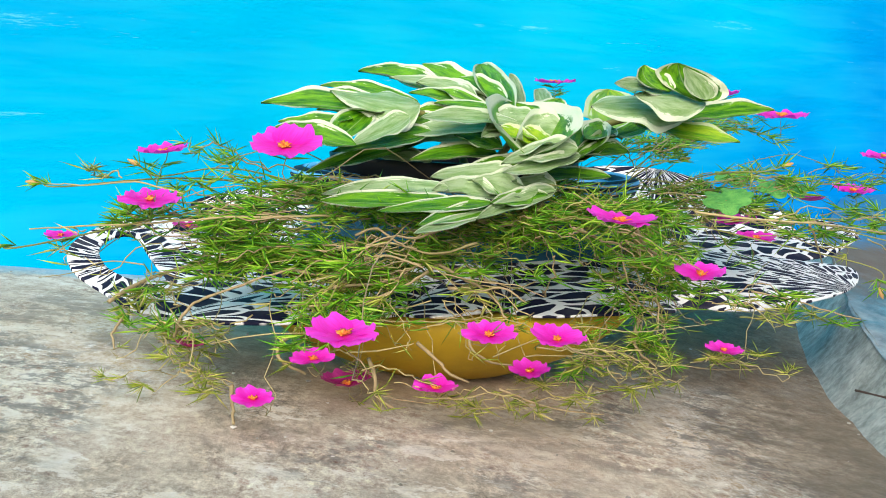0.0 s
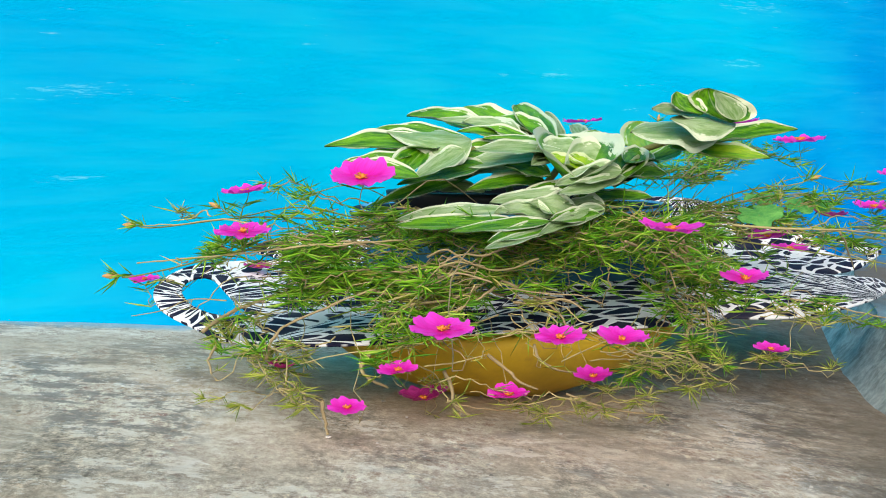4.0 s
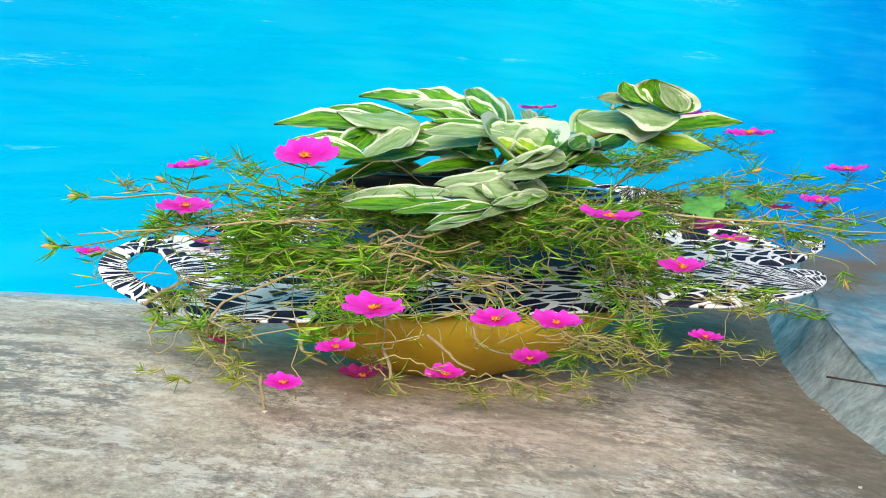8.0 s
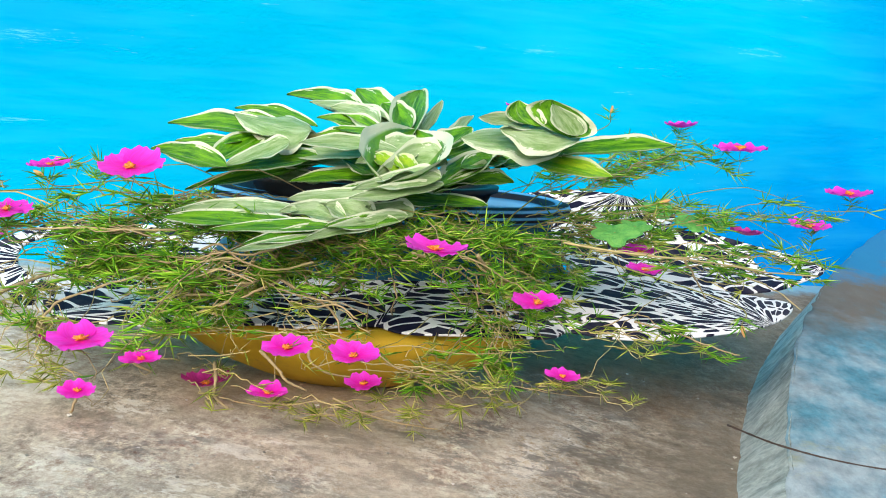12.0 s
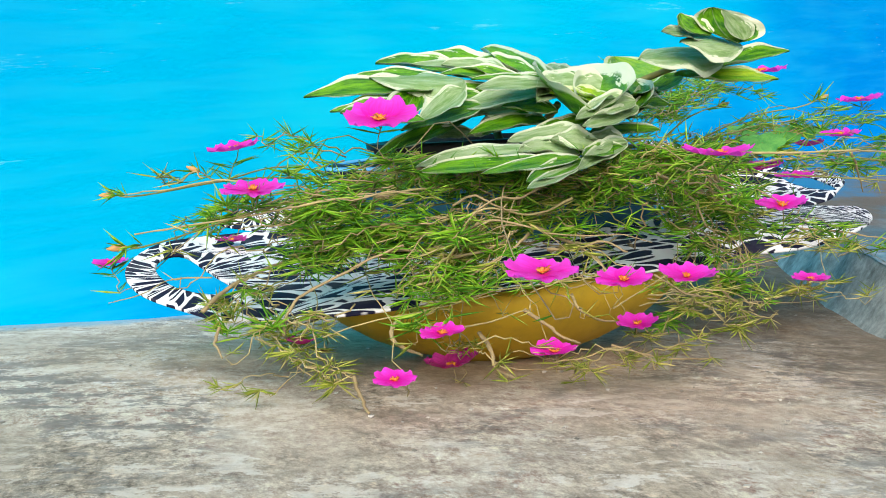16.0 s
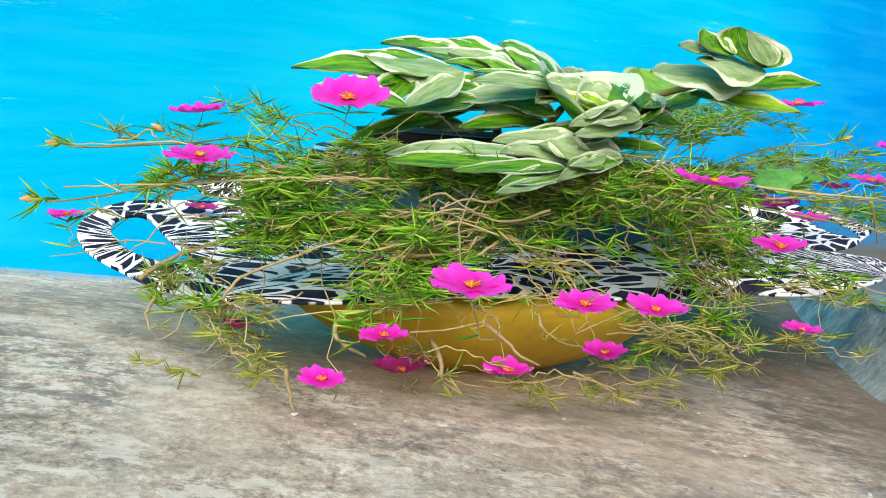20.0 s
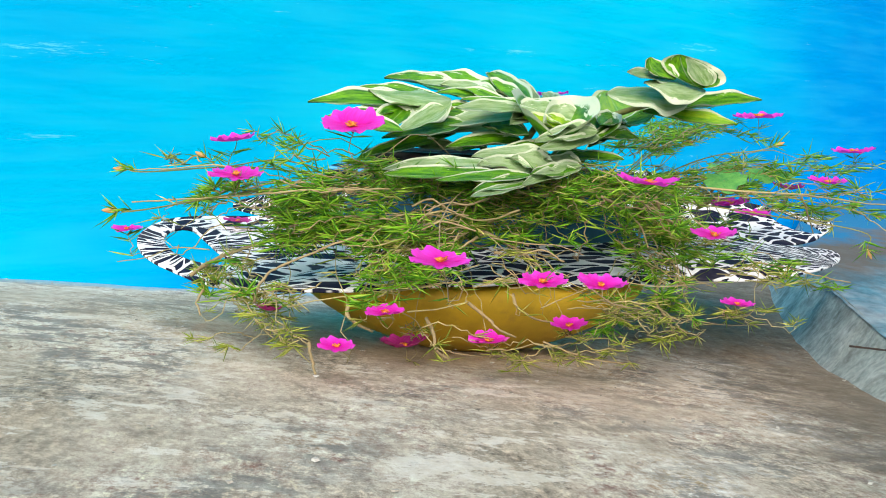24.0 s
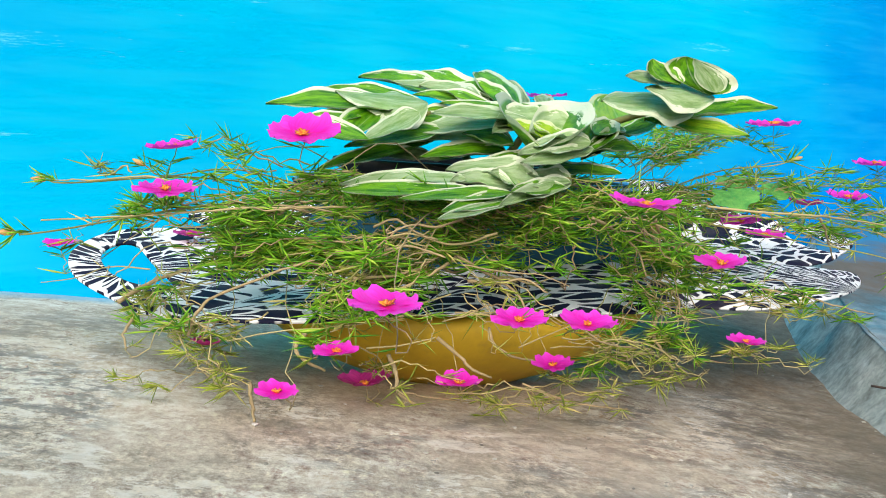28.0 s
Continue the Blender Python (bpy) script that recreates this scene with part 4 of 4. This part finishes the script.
def flower(at, r, face, faded=False, stalk=True):
    """Five notched petals round a tuft of stamens; face: how far it turns from the sky to the front."""
    c, r = Vector(at), 1.1 * r
    n = Vector((random.gauss(0, 0.08), -0.42 * face - 0.02, 1.0)).normalized()
    e = n.orthogonal().normalized()
    e = Matrix.Rotation(random.uniform(0, 6.28), 3, n) @ e
    verts, faces = [], []
    for k in range(26):
        d = Matrix.Rotation(random.uniform(0, 6.28), 3, n) @ e * random.uniform(0, 0.24) * r + n * r * random.uniform(0.06, 0.16)
        tri = [Matrix.Rotation(w, 3, n) @ e * 0.03 * r for w in (0, 2.1, 4.2)]
        o = len(verts)
        verts += [c + q for q in tri] + [c + d + q * 1.5 for q in tri]
        faces += [(o, o + 1, o + 4, o + 3), (o + 1, o + 2, o + 5, o + 4), (o + 2, o, o + 3, o + 5), (o + 3, o + 4, o + 5)]
    head = part("flower", (verts, faces, None), STAMEN, trailer, "faded magenta flower seen closing" if faded else "open magenta flower with orange stamens")
    lift = random.uniform(0.06, 0.16) + (0.12 if face < 0.06 else 0)
    for k in range(5):
        out = Matrix.Rotation(2 * math.pi * k / 5 + random.gauss(0, 0.06), 3, n) @ e
        part("petal", petal(c, n, out, r * random.uniform(0.94, 1.06), random.uniform(0.76, 0.94), lift + random.uniform(-0.08, 0.10)), FADED if faded else PETAL, head)
    # the stalk runs back towards the crown, with a whorl of needles under the flower
    if stalk:
        thin = c.z < 0.13
        root = oval(math.atan2((c - MID).dot(E2) / SHORT, (c - MID).dot(E1) / LONG), 0.40, 0.185, (-0.02, 0), 0.04)
        if thin:
            root = oval(math.atan2((c - MID).dot(E2) / SHORT, (c - MID).dot(E1) / LONG) + random.gauss(0, 0.2), 0.92, 0.15)
        over = root.lerp(c, 0.55)
        over.z = max(over.z, 0.10 if thin else 0.165) + (0.0 if thin else 0.02)
        near = c - n * 0.03 + (root - c).normalized() * 0.012
        if c.z < 0.13:
            near.z = max(near.z, c.z - 0.012)
        trail([root, over, near, c - n * 0.003], 0.0010 if thin else 0.0013, 22 if thin else 40, 0.021, c.z < 0.1, 0, 0.12 if thin else 0.45)


random.seed(8)
branch([(-0.059, -0.178, 0.175), (-0.065, -0.181, 0.162), (-0.055, -0.189, 0.152), (-0.069, -0.211, 0.144), (-0.097, -0.226, 0.132), (-0.130, -0.238, 0.119)], 0.0042)
branch([(-0.055, -0.189, 0.152), (-0.038, -0.188, 0.143), (-0.016, -0.180, 0.131), (-0.003, -0.183, 0.121), (0.005, -0.196, 0.108)], 0.0040)
branch([(0.004, -0.085, 0.172), (0.003, -0.112, 0.155), (-0.006, -0.134, 0.141), (-0.016, -0.139, 0.133)], 0.0060)
branch([(0.122, -0.153, 0.183), (0.135, -0.134, 0.165), (0.158, -0.107, 0.150), (0.179, -0.087, 0.142)], 0.0042)
branch([(0.205, -0.051, 0.187), (0.257, -0.052, 0.182), (0.313, -0.046, 0.179), (0.362, -0.021, 0.174), (0.423, -0.002, 0.166), (0.480, 0.023, 0.162)], 0.0030)
branch([(0.331, -0.026, 0.175), (0.348, -0.008, 0.152), (0.361, 0.007, 0.131)], 0.0030)
branch([(0.399, -0.011, 0.160), (0.437, 0.013, 0.144), (0.464, 0.013, 0.126)], 0.0022)
branch([(0.290, 0.012, 0.099), (0.335, 0.008, 0.091), (0.370, -0.002, 0.082), (0.401, -0.008, 0.076)], 0.0026)
branch([(0.142, -0.108, 0.095), (0.136, -0.118, 0.077), (0.138, -0.125, 0.066), (0.154, -0.125, 0.053)], 0.0046)
branch([(-0.069, -0.193, 0.085), (-0.053, -0.198, 0.072), (-0.041, -0.201, 0.061), (-0.024, -0.196, 0.052)], 0.0040)
branch([(-0.025, -0.186, 0.092), (-0.023, -0.194, 0.081), (-0.008, -0.193, 0.070), (0.018, -0.174, 0.061)], 0.0034)
branch([(-0.109, -0.199, 0.072), (-0.104, -0.214, 0.059), (-0.102, -0.219, 0.045), (-0.088, -0.224, 0.037)], 0.0046)
branch([(-0.098, -0.223, 0.046), (-0.067, -0.209, 0.038), (-0.019, -0.196, 0.030), (0.044, -0.168, 0.024)], 0.0016)
branch([(0.001, -0.199, 0.048), (0.028, -0.198, 0.037), (0.062, -0.187, 0.026), (0.097, -0.176, 0.020)], 0.0026)
branch([(-0.128, -0.219, 0.081), (-0.098, -0.213, 0.083), (-0.073, -0.217, 0.090)], 0.0020)
branch([(-0.176, -0.217, 0.095), (-0.183, -0.222, 0.084), (-0.178, -0.229, 0.075), (-0.160, -0.222, 0.064)], 0.0050)
branch([(-0.236, -0.224, 0.088), (-0.198, -0.215, 0.094), (-0.149, -0.227, 0.100), (-0.100, -0.236, 0.108)], 0.0016)
branch([(-0.217, -0.243, 0.059), (-0.215, -0.258, 0.046), (-0.212, -0.276, 0.036)], 0.0044)
branch([(-0.253, -0.247, 0.072), (-0.234, -0.239, 0.066), (-0.217, -0.246, 0.058)], 0.0020)
branch([(-0.312, -0.196, 0.100), (-0.316, -0.209, 0.092), (-0.312, -0.224, 0.082)], 0.0036)
branch([(-0.323, -0.191, 0.114), (-0.304, -0.158, 0.124), (-0.270, -0.139, 0.135), (-0.233, -0.146, 0.145)], 0.0052)
branch([(-0.265, -0.227, 0.093), (-0.260, -0.218, 0.108), (-0.247, -0.218, 0.121), (-0.213, -0.229, 0.137), (-0.169, -0.235, 0.153)], 0.0036)
branch([(-0.130, -0.202, 0.192), (-0.170, -0.222, 0.192), (-0.228, -0.240, 0.192), (-0.277, -0.255, 0.188), (-0.326, -0.267, 0.186), (-0.360, -0.282, 0.185)], 0.0024)
branch([(0.033, -0.224, 0.106), (0.065, -0.220, 0.085), (0.104, -0.188, 0.075)], 0.0024)
branch([(-0.011, -0.247, 0.087), (0.055, -0.216, 0.105), (0.119, -0.192, 0.098), (0.201, -0.140, 0.096)], 0.0014)
branch([(0.158, -0.132, 0.056), (0.215, -0.116, 0.047), (0.275, -0.097, 0.044)], 0.0012)
branch([(-0.140, -0.231, 0.138), (-0.100, -0.222, 0.141), (-0.078, -0.201, 0.149)], 0.0034)
branch([(-0.170, -0.203, 0.164), (-0.130, -0.209, 0.155), (-0.099, -0.211, 0.145)], 0.0030)
branch([(0.063, -0.172, 0.183), (0.093, -0.136, 0.169), (0.118, -0.118, 0.151), (0.126, -0.121, 0.128)], 0.0034)
branch([(-0.260, -0.210, 0.206), (-0.301, -0.194, 0.213), (-0.339, -0.201, 0.210), (-0.374, -0.186, 0.209)], 0.0020)
branch([(-0.315, -0.077, 0.126), (-0.349, -0.074, 0.128), (-0.375, -0.100, 0.121), (-0.400, -0.115, 0.119)], 0.0016)
flower((0.156, 0.499, 0.308), 0.030, 0.08)
flower((-0.285, -0.154, 0.235), 0.020, 0.20)
flower((-0.178, -0.238, 0.248), 0.027, 0.95)
flower((-0.277, -0.263, 0.206), 0.022, 0.35)
flower((0.088, -0.238, 0.197), 0.028, 0.10)
flower((0.180, -0.162, 0.143), 0.022, 0.40)
flower((-0.129, -0.470, 0.153), 0.021, 0.30)
flower((-0.022, -0.304, 0.117), 0.020, 0.40)
flower((0.032, -0.293, 0.112), 0.021, 0.35)
flower((-0.054, -0.221, 0.053), 0.018, 0.30)
flower((0.028, -0.192, 0.061), 0.017, 0.25)
flower((-0.153, -0.274, 0.089), 0.017, 0.30)
flower((-0.195, -0.306, 0.066), 0.015, 0.35)
flower((0.210, -0.150, 0.073), 0.017, 0.30)
flower((0.457, 0.406, 0.273), 0.036, 0.10)
flower((0.556, 0.377, 0.176), 0.028, 0.25)
flower((0.300, 0.109, 0.160), 0.023, 0.35)
flower((0.299, 0.033, 0.152), 0.021, 0.30)
flower((0.616, 0.418, 0.221), 0.032, 0.10)
flower((0.373, 0.408, 0.298), 0.023, 0.05)
flower((-0.404, -0.022, 0.143), 0.015, 0.30)
flower((-0.294, 0.048, 0.146), 0.015, 0.20, faded=True)
flower((0.449, 0.277, 0.171), 0.023, -0.10, faded=True)
flower((-0.126, -0.162, 0.039), 0.022, -0.10, faded=True)
flower((-0.253, -0.223, 0.085), 0.012, -0.10, faded=True)


# sprigs, bunch by bunch
random.seed(11)
spray((-0.150, -0.205, 0.195), (-0.305, -0.218, 0.189), 9, 0.1)
spray((-0.140, -0.204, 0.179), (-0.288, -0.166, 0.143), 27, 0.2)
spray((-0.130, -0.205, 0.164), (-0.215, -0.197, 0.148), 26, 0.2)
spray((-0.170, -0.213, 0.195), (-0.261, -0.188, 0.167), 20, 0.2)
spray((-0.242, -0.169, 0.134), (-0.325, -0.183, 0.112), 8, 0.4)
spray((-0.286, -0.179, 0.109), (-0.265, -0.225, 0.085), 5, 0.95)
spray((-0.209, -0.200, 0.095), (-0.293, -0.227, 0.083), 4, 0.8)
spray((-0.250, -0.170, 0.125), (-0.285, -0.205, 0.106), 5, 0.7)
spray((-0.200, -0.200, 0.115), (-0.245, -0.225, 0.098), 5, 0.7)
spray((-0.285, -0.150, 0.122), (-0.305, -0.180, 0.110), 4, 0.5)
spray((-0.099, -0.199, 0.174), (-0.149, -0.219, 0.136), 27, 0.3)
spray((-0.088, -0.196, 0.148), (-0.129, -0.222, 0.114), 18, 0.5)
spray((-0.045, -0.182, 0.131), (-0.014, -0.194, 0.101), 11, 0.7)
spray((-0.043, -0.155, 0.181), (-0.007, -0.130, 0.162), 10, 0.2)
spray((0.035, -0.175, 0.186), (0.049, -0.131, 0.155), 11, 0.1)
spray((0.098, -0.138, 0.192), (0.133, -0.094, 0.136), 24, 0.2)
spray((0.130, -0.082, 0.141), (0.140, -0.113, 0.087), 20, 0.4)
spray((0.176, -0.068, 0.103), (0.310, 0.005, 0.088), 7, 0.3)
spray((0.189, 0.161, 0.211), (0.351, 0.456, 0.260), 30, 0.0)
spray((0.217, 0.156, 0.198), (0.364, 0.197, 0.197), 11, 0.1)
spray((0.199, 0.015, 0.187), (0.550, 0.301, 0.201), 6, 0.2)
spray((0.213, -0.044, 0.179), (0.452, 0.059, 0.166), 6, 0.3)
spray((0.235, -0.030, 0.172), (0.360, 0.040, 0.158), 6, 0.3)
spray((0.290, 0.060, 0.160), (0.440, 0.130, 0.150), 5, 0.3)
spray((0.061, -0.190, 0.080), (0.137, -0.146, 0.049), 10, 1.0)
spray((0.099, -0.165, 0.053), (0.051, -0.188, 0.037), 7, 1.0)
spray((0.153, -0.149, 0.066), (0.290, -0.085, 0.050), 5, 1.0)
spray((-0.128, -0.227, 0.067), (-0.035, -0.199, 0.045), 7, 1.0)
spray((-0.282, -0.222, 0.204), (-0.355, -0.192, 0.206), 1, 0.1)
spray((-0.292, -0.265, 0.189), (-0.375, -0.278, 0.174), 3, 0.2)
spray((-0.247, -0.116, 0.186), (-0.334, 0.049, 0.160), 4, 0.3)
spray((-0.172, -0.143, 0.216), (-0.244, -0.165, 0.227), 3, 0.1)
spray((-0.002, -0.246, 0.096), (0.106, -0.179, 0.077), 7, 0.9)
spray((-0.235, -0.236, 0.060), (-0.285, -0.262, 0.056), 2, 1.0)
spray((-0.139, -0.221, 0.106), (-0.018, -0.184, 0.092), 7, 0.4)
spray((-0.150, -0.158, 0.207), (-0.064, -0.145, 0.188), 27, 0.2)
spray((0.125, -0.050, 0.190), (0.215, 0.045, 0.150), 24, 0.2)
spray((0.190, 0.050, 0.190), (0.300, 0.120, 0.170), 14, 0.2)
spray((0.150, 0.000, 0.165), (0.190, 0.060, 0.130), 14, 0.5)
spray((-0.095, -0.030, 0.198), (-0.200, -0.075, 0.190), 14, 0.1)
spray((-0.085, -0.165, 0.172), (-0.030, -0.165, 0.152), 20, 0.3)
spray((-0.070, -0.140, 0.165), (-0.125, -0.175, 0.140), 16, 0.4)
spray((-0.066, -0.168, 0.185), (0.015, -0.136, 0.180), 27, 0.2)
spray((0.014, -0.138, 0.188), (0.099, -0.110, 0.192), 27, 0.1)
spray((0.059, -0.076, 0.195), (0.130, -0.027, 0.189), 14, 0.2)
spray((-0.171, -0.162, 0.209), (-0.124, -0.159, 0.202), 14, 0.2)

# bare brown stems tangled through the mat
for k in range(20):
    x = random.gauss(-0.12, 0.09)
    p = Vector((x, -0.17 + 0.2 * x + random.uniform(-0.05, 0.03), random.uniform(0.115, 0.185)))
    w = random.gauss(0, 0.5) + (math.pi if k % 2 else 0)
    ln = random.uniform(0.05, 0.12)
    q = p + Vector((math.cos(w) * ln, math.sin(w) * ln * 0.5, random.uniform(-0.025, 0.012)))
    m1, m2 = p.lerp(q, 0.35) + Vector((0, 0, random.uniform(-0.008, 0.012))), p.lerp(q, 0.7) + Vector((0, 0, random.uniform(-0.010, 0.010)))
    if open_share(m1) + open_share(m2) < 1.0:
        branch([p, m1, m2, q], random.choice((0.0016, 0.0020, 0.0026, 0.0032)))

# buds at the ends of some runners
def bud(at, way):
    c, d = Vector(at), Vector(way).normalized()
    across = d.orthogonal().normalized()
    def f(u, v):
        a = 2 * math.pi * u
        r = 0.0024 * math.sin(math.pi * (0.06 + 0.9 * v)) ** 0.7 * (1.15 - 0.4 * v)
        return c + d * (0.012 * v) + r * (math.cos(a) * across + math.sin(a) * d.cross(across)), (u, v)
    b = part("bud", sheet(10, 8, f, True), BUD, trailer, "small orange-tan closed bud")
    part("needle_leaves", needles([c - d * 0.014, c - d * 0.006, c], 9, 0.020, 0.1, 8), NEEDLE, b)
    root = oval(math.atan2((c - MID).dot(E2) / SHORT, (c - MID).dot(E1) / LONG), 0.5, 0.182, (-0.02, 0), 0.04)
    over = root.lerp(c, 0.55) + Vector((0, 0, 0.010))
    part("stalk", tube(smooth_line([root, over, c - d * 0.02, c], 18), 0.0009, 0.0006, 5, 0.1), GREENSTEM, b)


bud((-0.378, -0.186, 0.209), (-1, 0, 0.1)), bud((-0.361, -0.346, 0.182), (-1, -0.2, 0)), bud((-0.315, -0.10, 0.219), (-0.8, 0, 0.4))
bud((0.300, -0.02, 0.232), (1, 0, 0.3)), bud((0.455, 0.05, 0.150), (1, 0, -0.2)), bud((0.386, -0.073, 0.121), (0.3, -0.3, -1))

bud((0.286, 0.548, 0.308), (0.2, 0, 1))
bud((0.200, -0.003, 0.234), (1, 0, 0.2))
bud((0.356, 0.470, 0.239), (0.8, 0, 0.5))
# ---- a weed that grew in at the side ----
weed = thing("weed", (0.28, 0.17, 0.15), "small weed with rounded soft green leaves", "plant")


def weed_leaf(at, r, lean):
    c = Vector(at)
    def f(u, v):
        a, q = 2 * math.pi * u, v * r * (1 - 0.30 * abs(math.sin(2.5 * 2 * math.pi * u + 0.4)) ** 4)
        p = Vector((math.cos(a) * q * 1.25, math.sin(a) * q * (1 - lean), math.sin(a) * q * lean + 0.12 * q * math.cos(2 * a)))
        return c + p, (0.5 + 0.5 * v * math.cos(a) * 0.6, 0.5 + 0.5 * v * math.sin(a))
    part("leaf", sheet(28, 6, f, True), WEED, weed)
    part("stalk", tube(smooth_line([(0.28, 0.17, 0.15), (c.x * 0.6 + 0.112, c.y * 0.6 + 0.068, c.z - 0.012), c], 8), 0.0014, 0.001, 5), GREENSTEM, weed)


weed_leaf((0.262, 0.030, 0.191), 0.022, 0.55), weed_leaf((0.288, 0.075, 0.194), 0.016, 0.5), weed_leaf((0.331, 0.212, 0.202), 0.022, 0.4), weed_leaf((0.366, 0.167, 0.196), 0.021, 0.5), weed_leaf((0.398, 0.185, 0.193), 0.017, 0.45)

# ---- a dark twig across the foot of the ledge ----
twig_line = smooth_line([(0.392, -0.03, 0.006), (0.432, -0.10, 0.010), (0.50, -0.14, 0.010), (0.62, -0.15, 0.008)], 40)
tagged(obj("twig", tube(twig_line, 0.0012, 0.0009, 6, 0.2), TWIG), "thin dark dry twig lying across the ledge", "twig")

# ---- crumbs and flakes on the floor ----
random.seed(5)
verts, faces = [], []
for k in range(260):
    x, y = random.uniform(-0.75, 0.42), random.uniform(-0.9, 0.35)
    r, z = random.uniform(0.0007, 0.0022) * (1.8 if k % 31 == 0 else 1.0), floor_z(x, y) + 0.001
    o = len(verts)
    verts += [(x + r * random.uniform(0.6, 1.3) * math.cos(w), y + r * random.uniform(0.6, 1.3) * math.sin(w), z + h) for h in (0, r * 0.6) for w in (0, 1.6, 3.1, 4.7)]
    faces += [(o + 4, o + 5, o + 6, o + 7)] + [(o + i, o + (i + 1) % 4, o + 4 + (i + 1) % 4, o + 4 + i) for i in range(4)]
GRIT = leafy("pale_grit", [(0.0, (0.20, 0.18, 0.15)), (0.5, (0.42, 0.39, 0.34)), (1.0, (0.66, 0.63, 0.58))], 0.9, 0.0)
tagged(obj("grit", (verts, faces, None), GRIT, False), "pale grit and mortar flakes scattered on the concrete floor", "grit", kind="stuff")
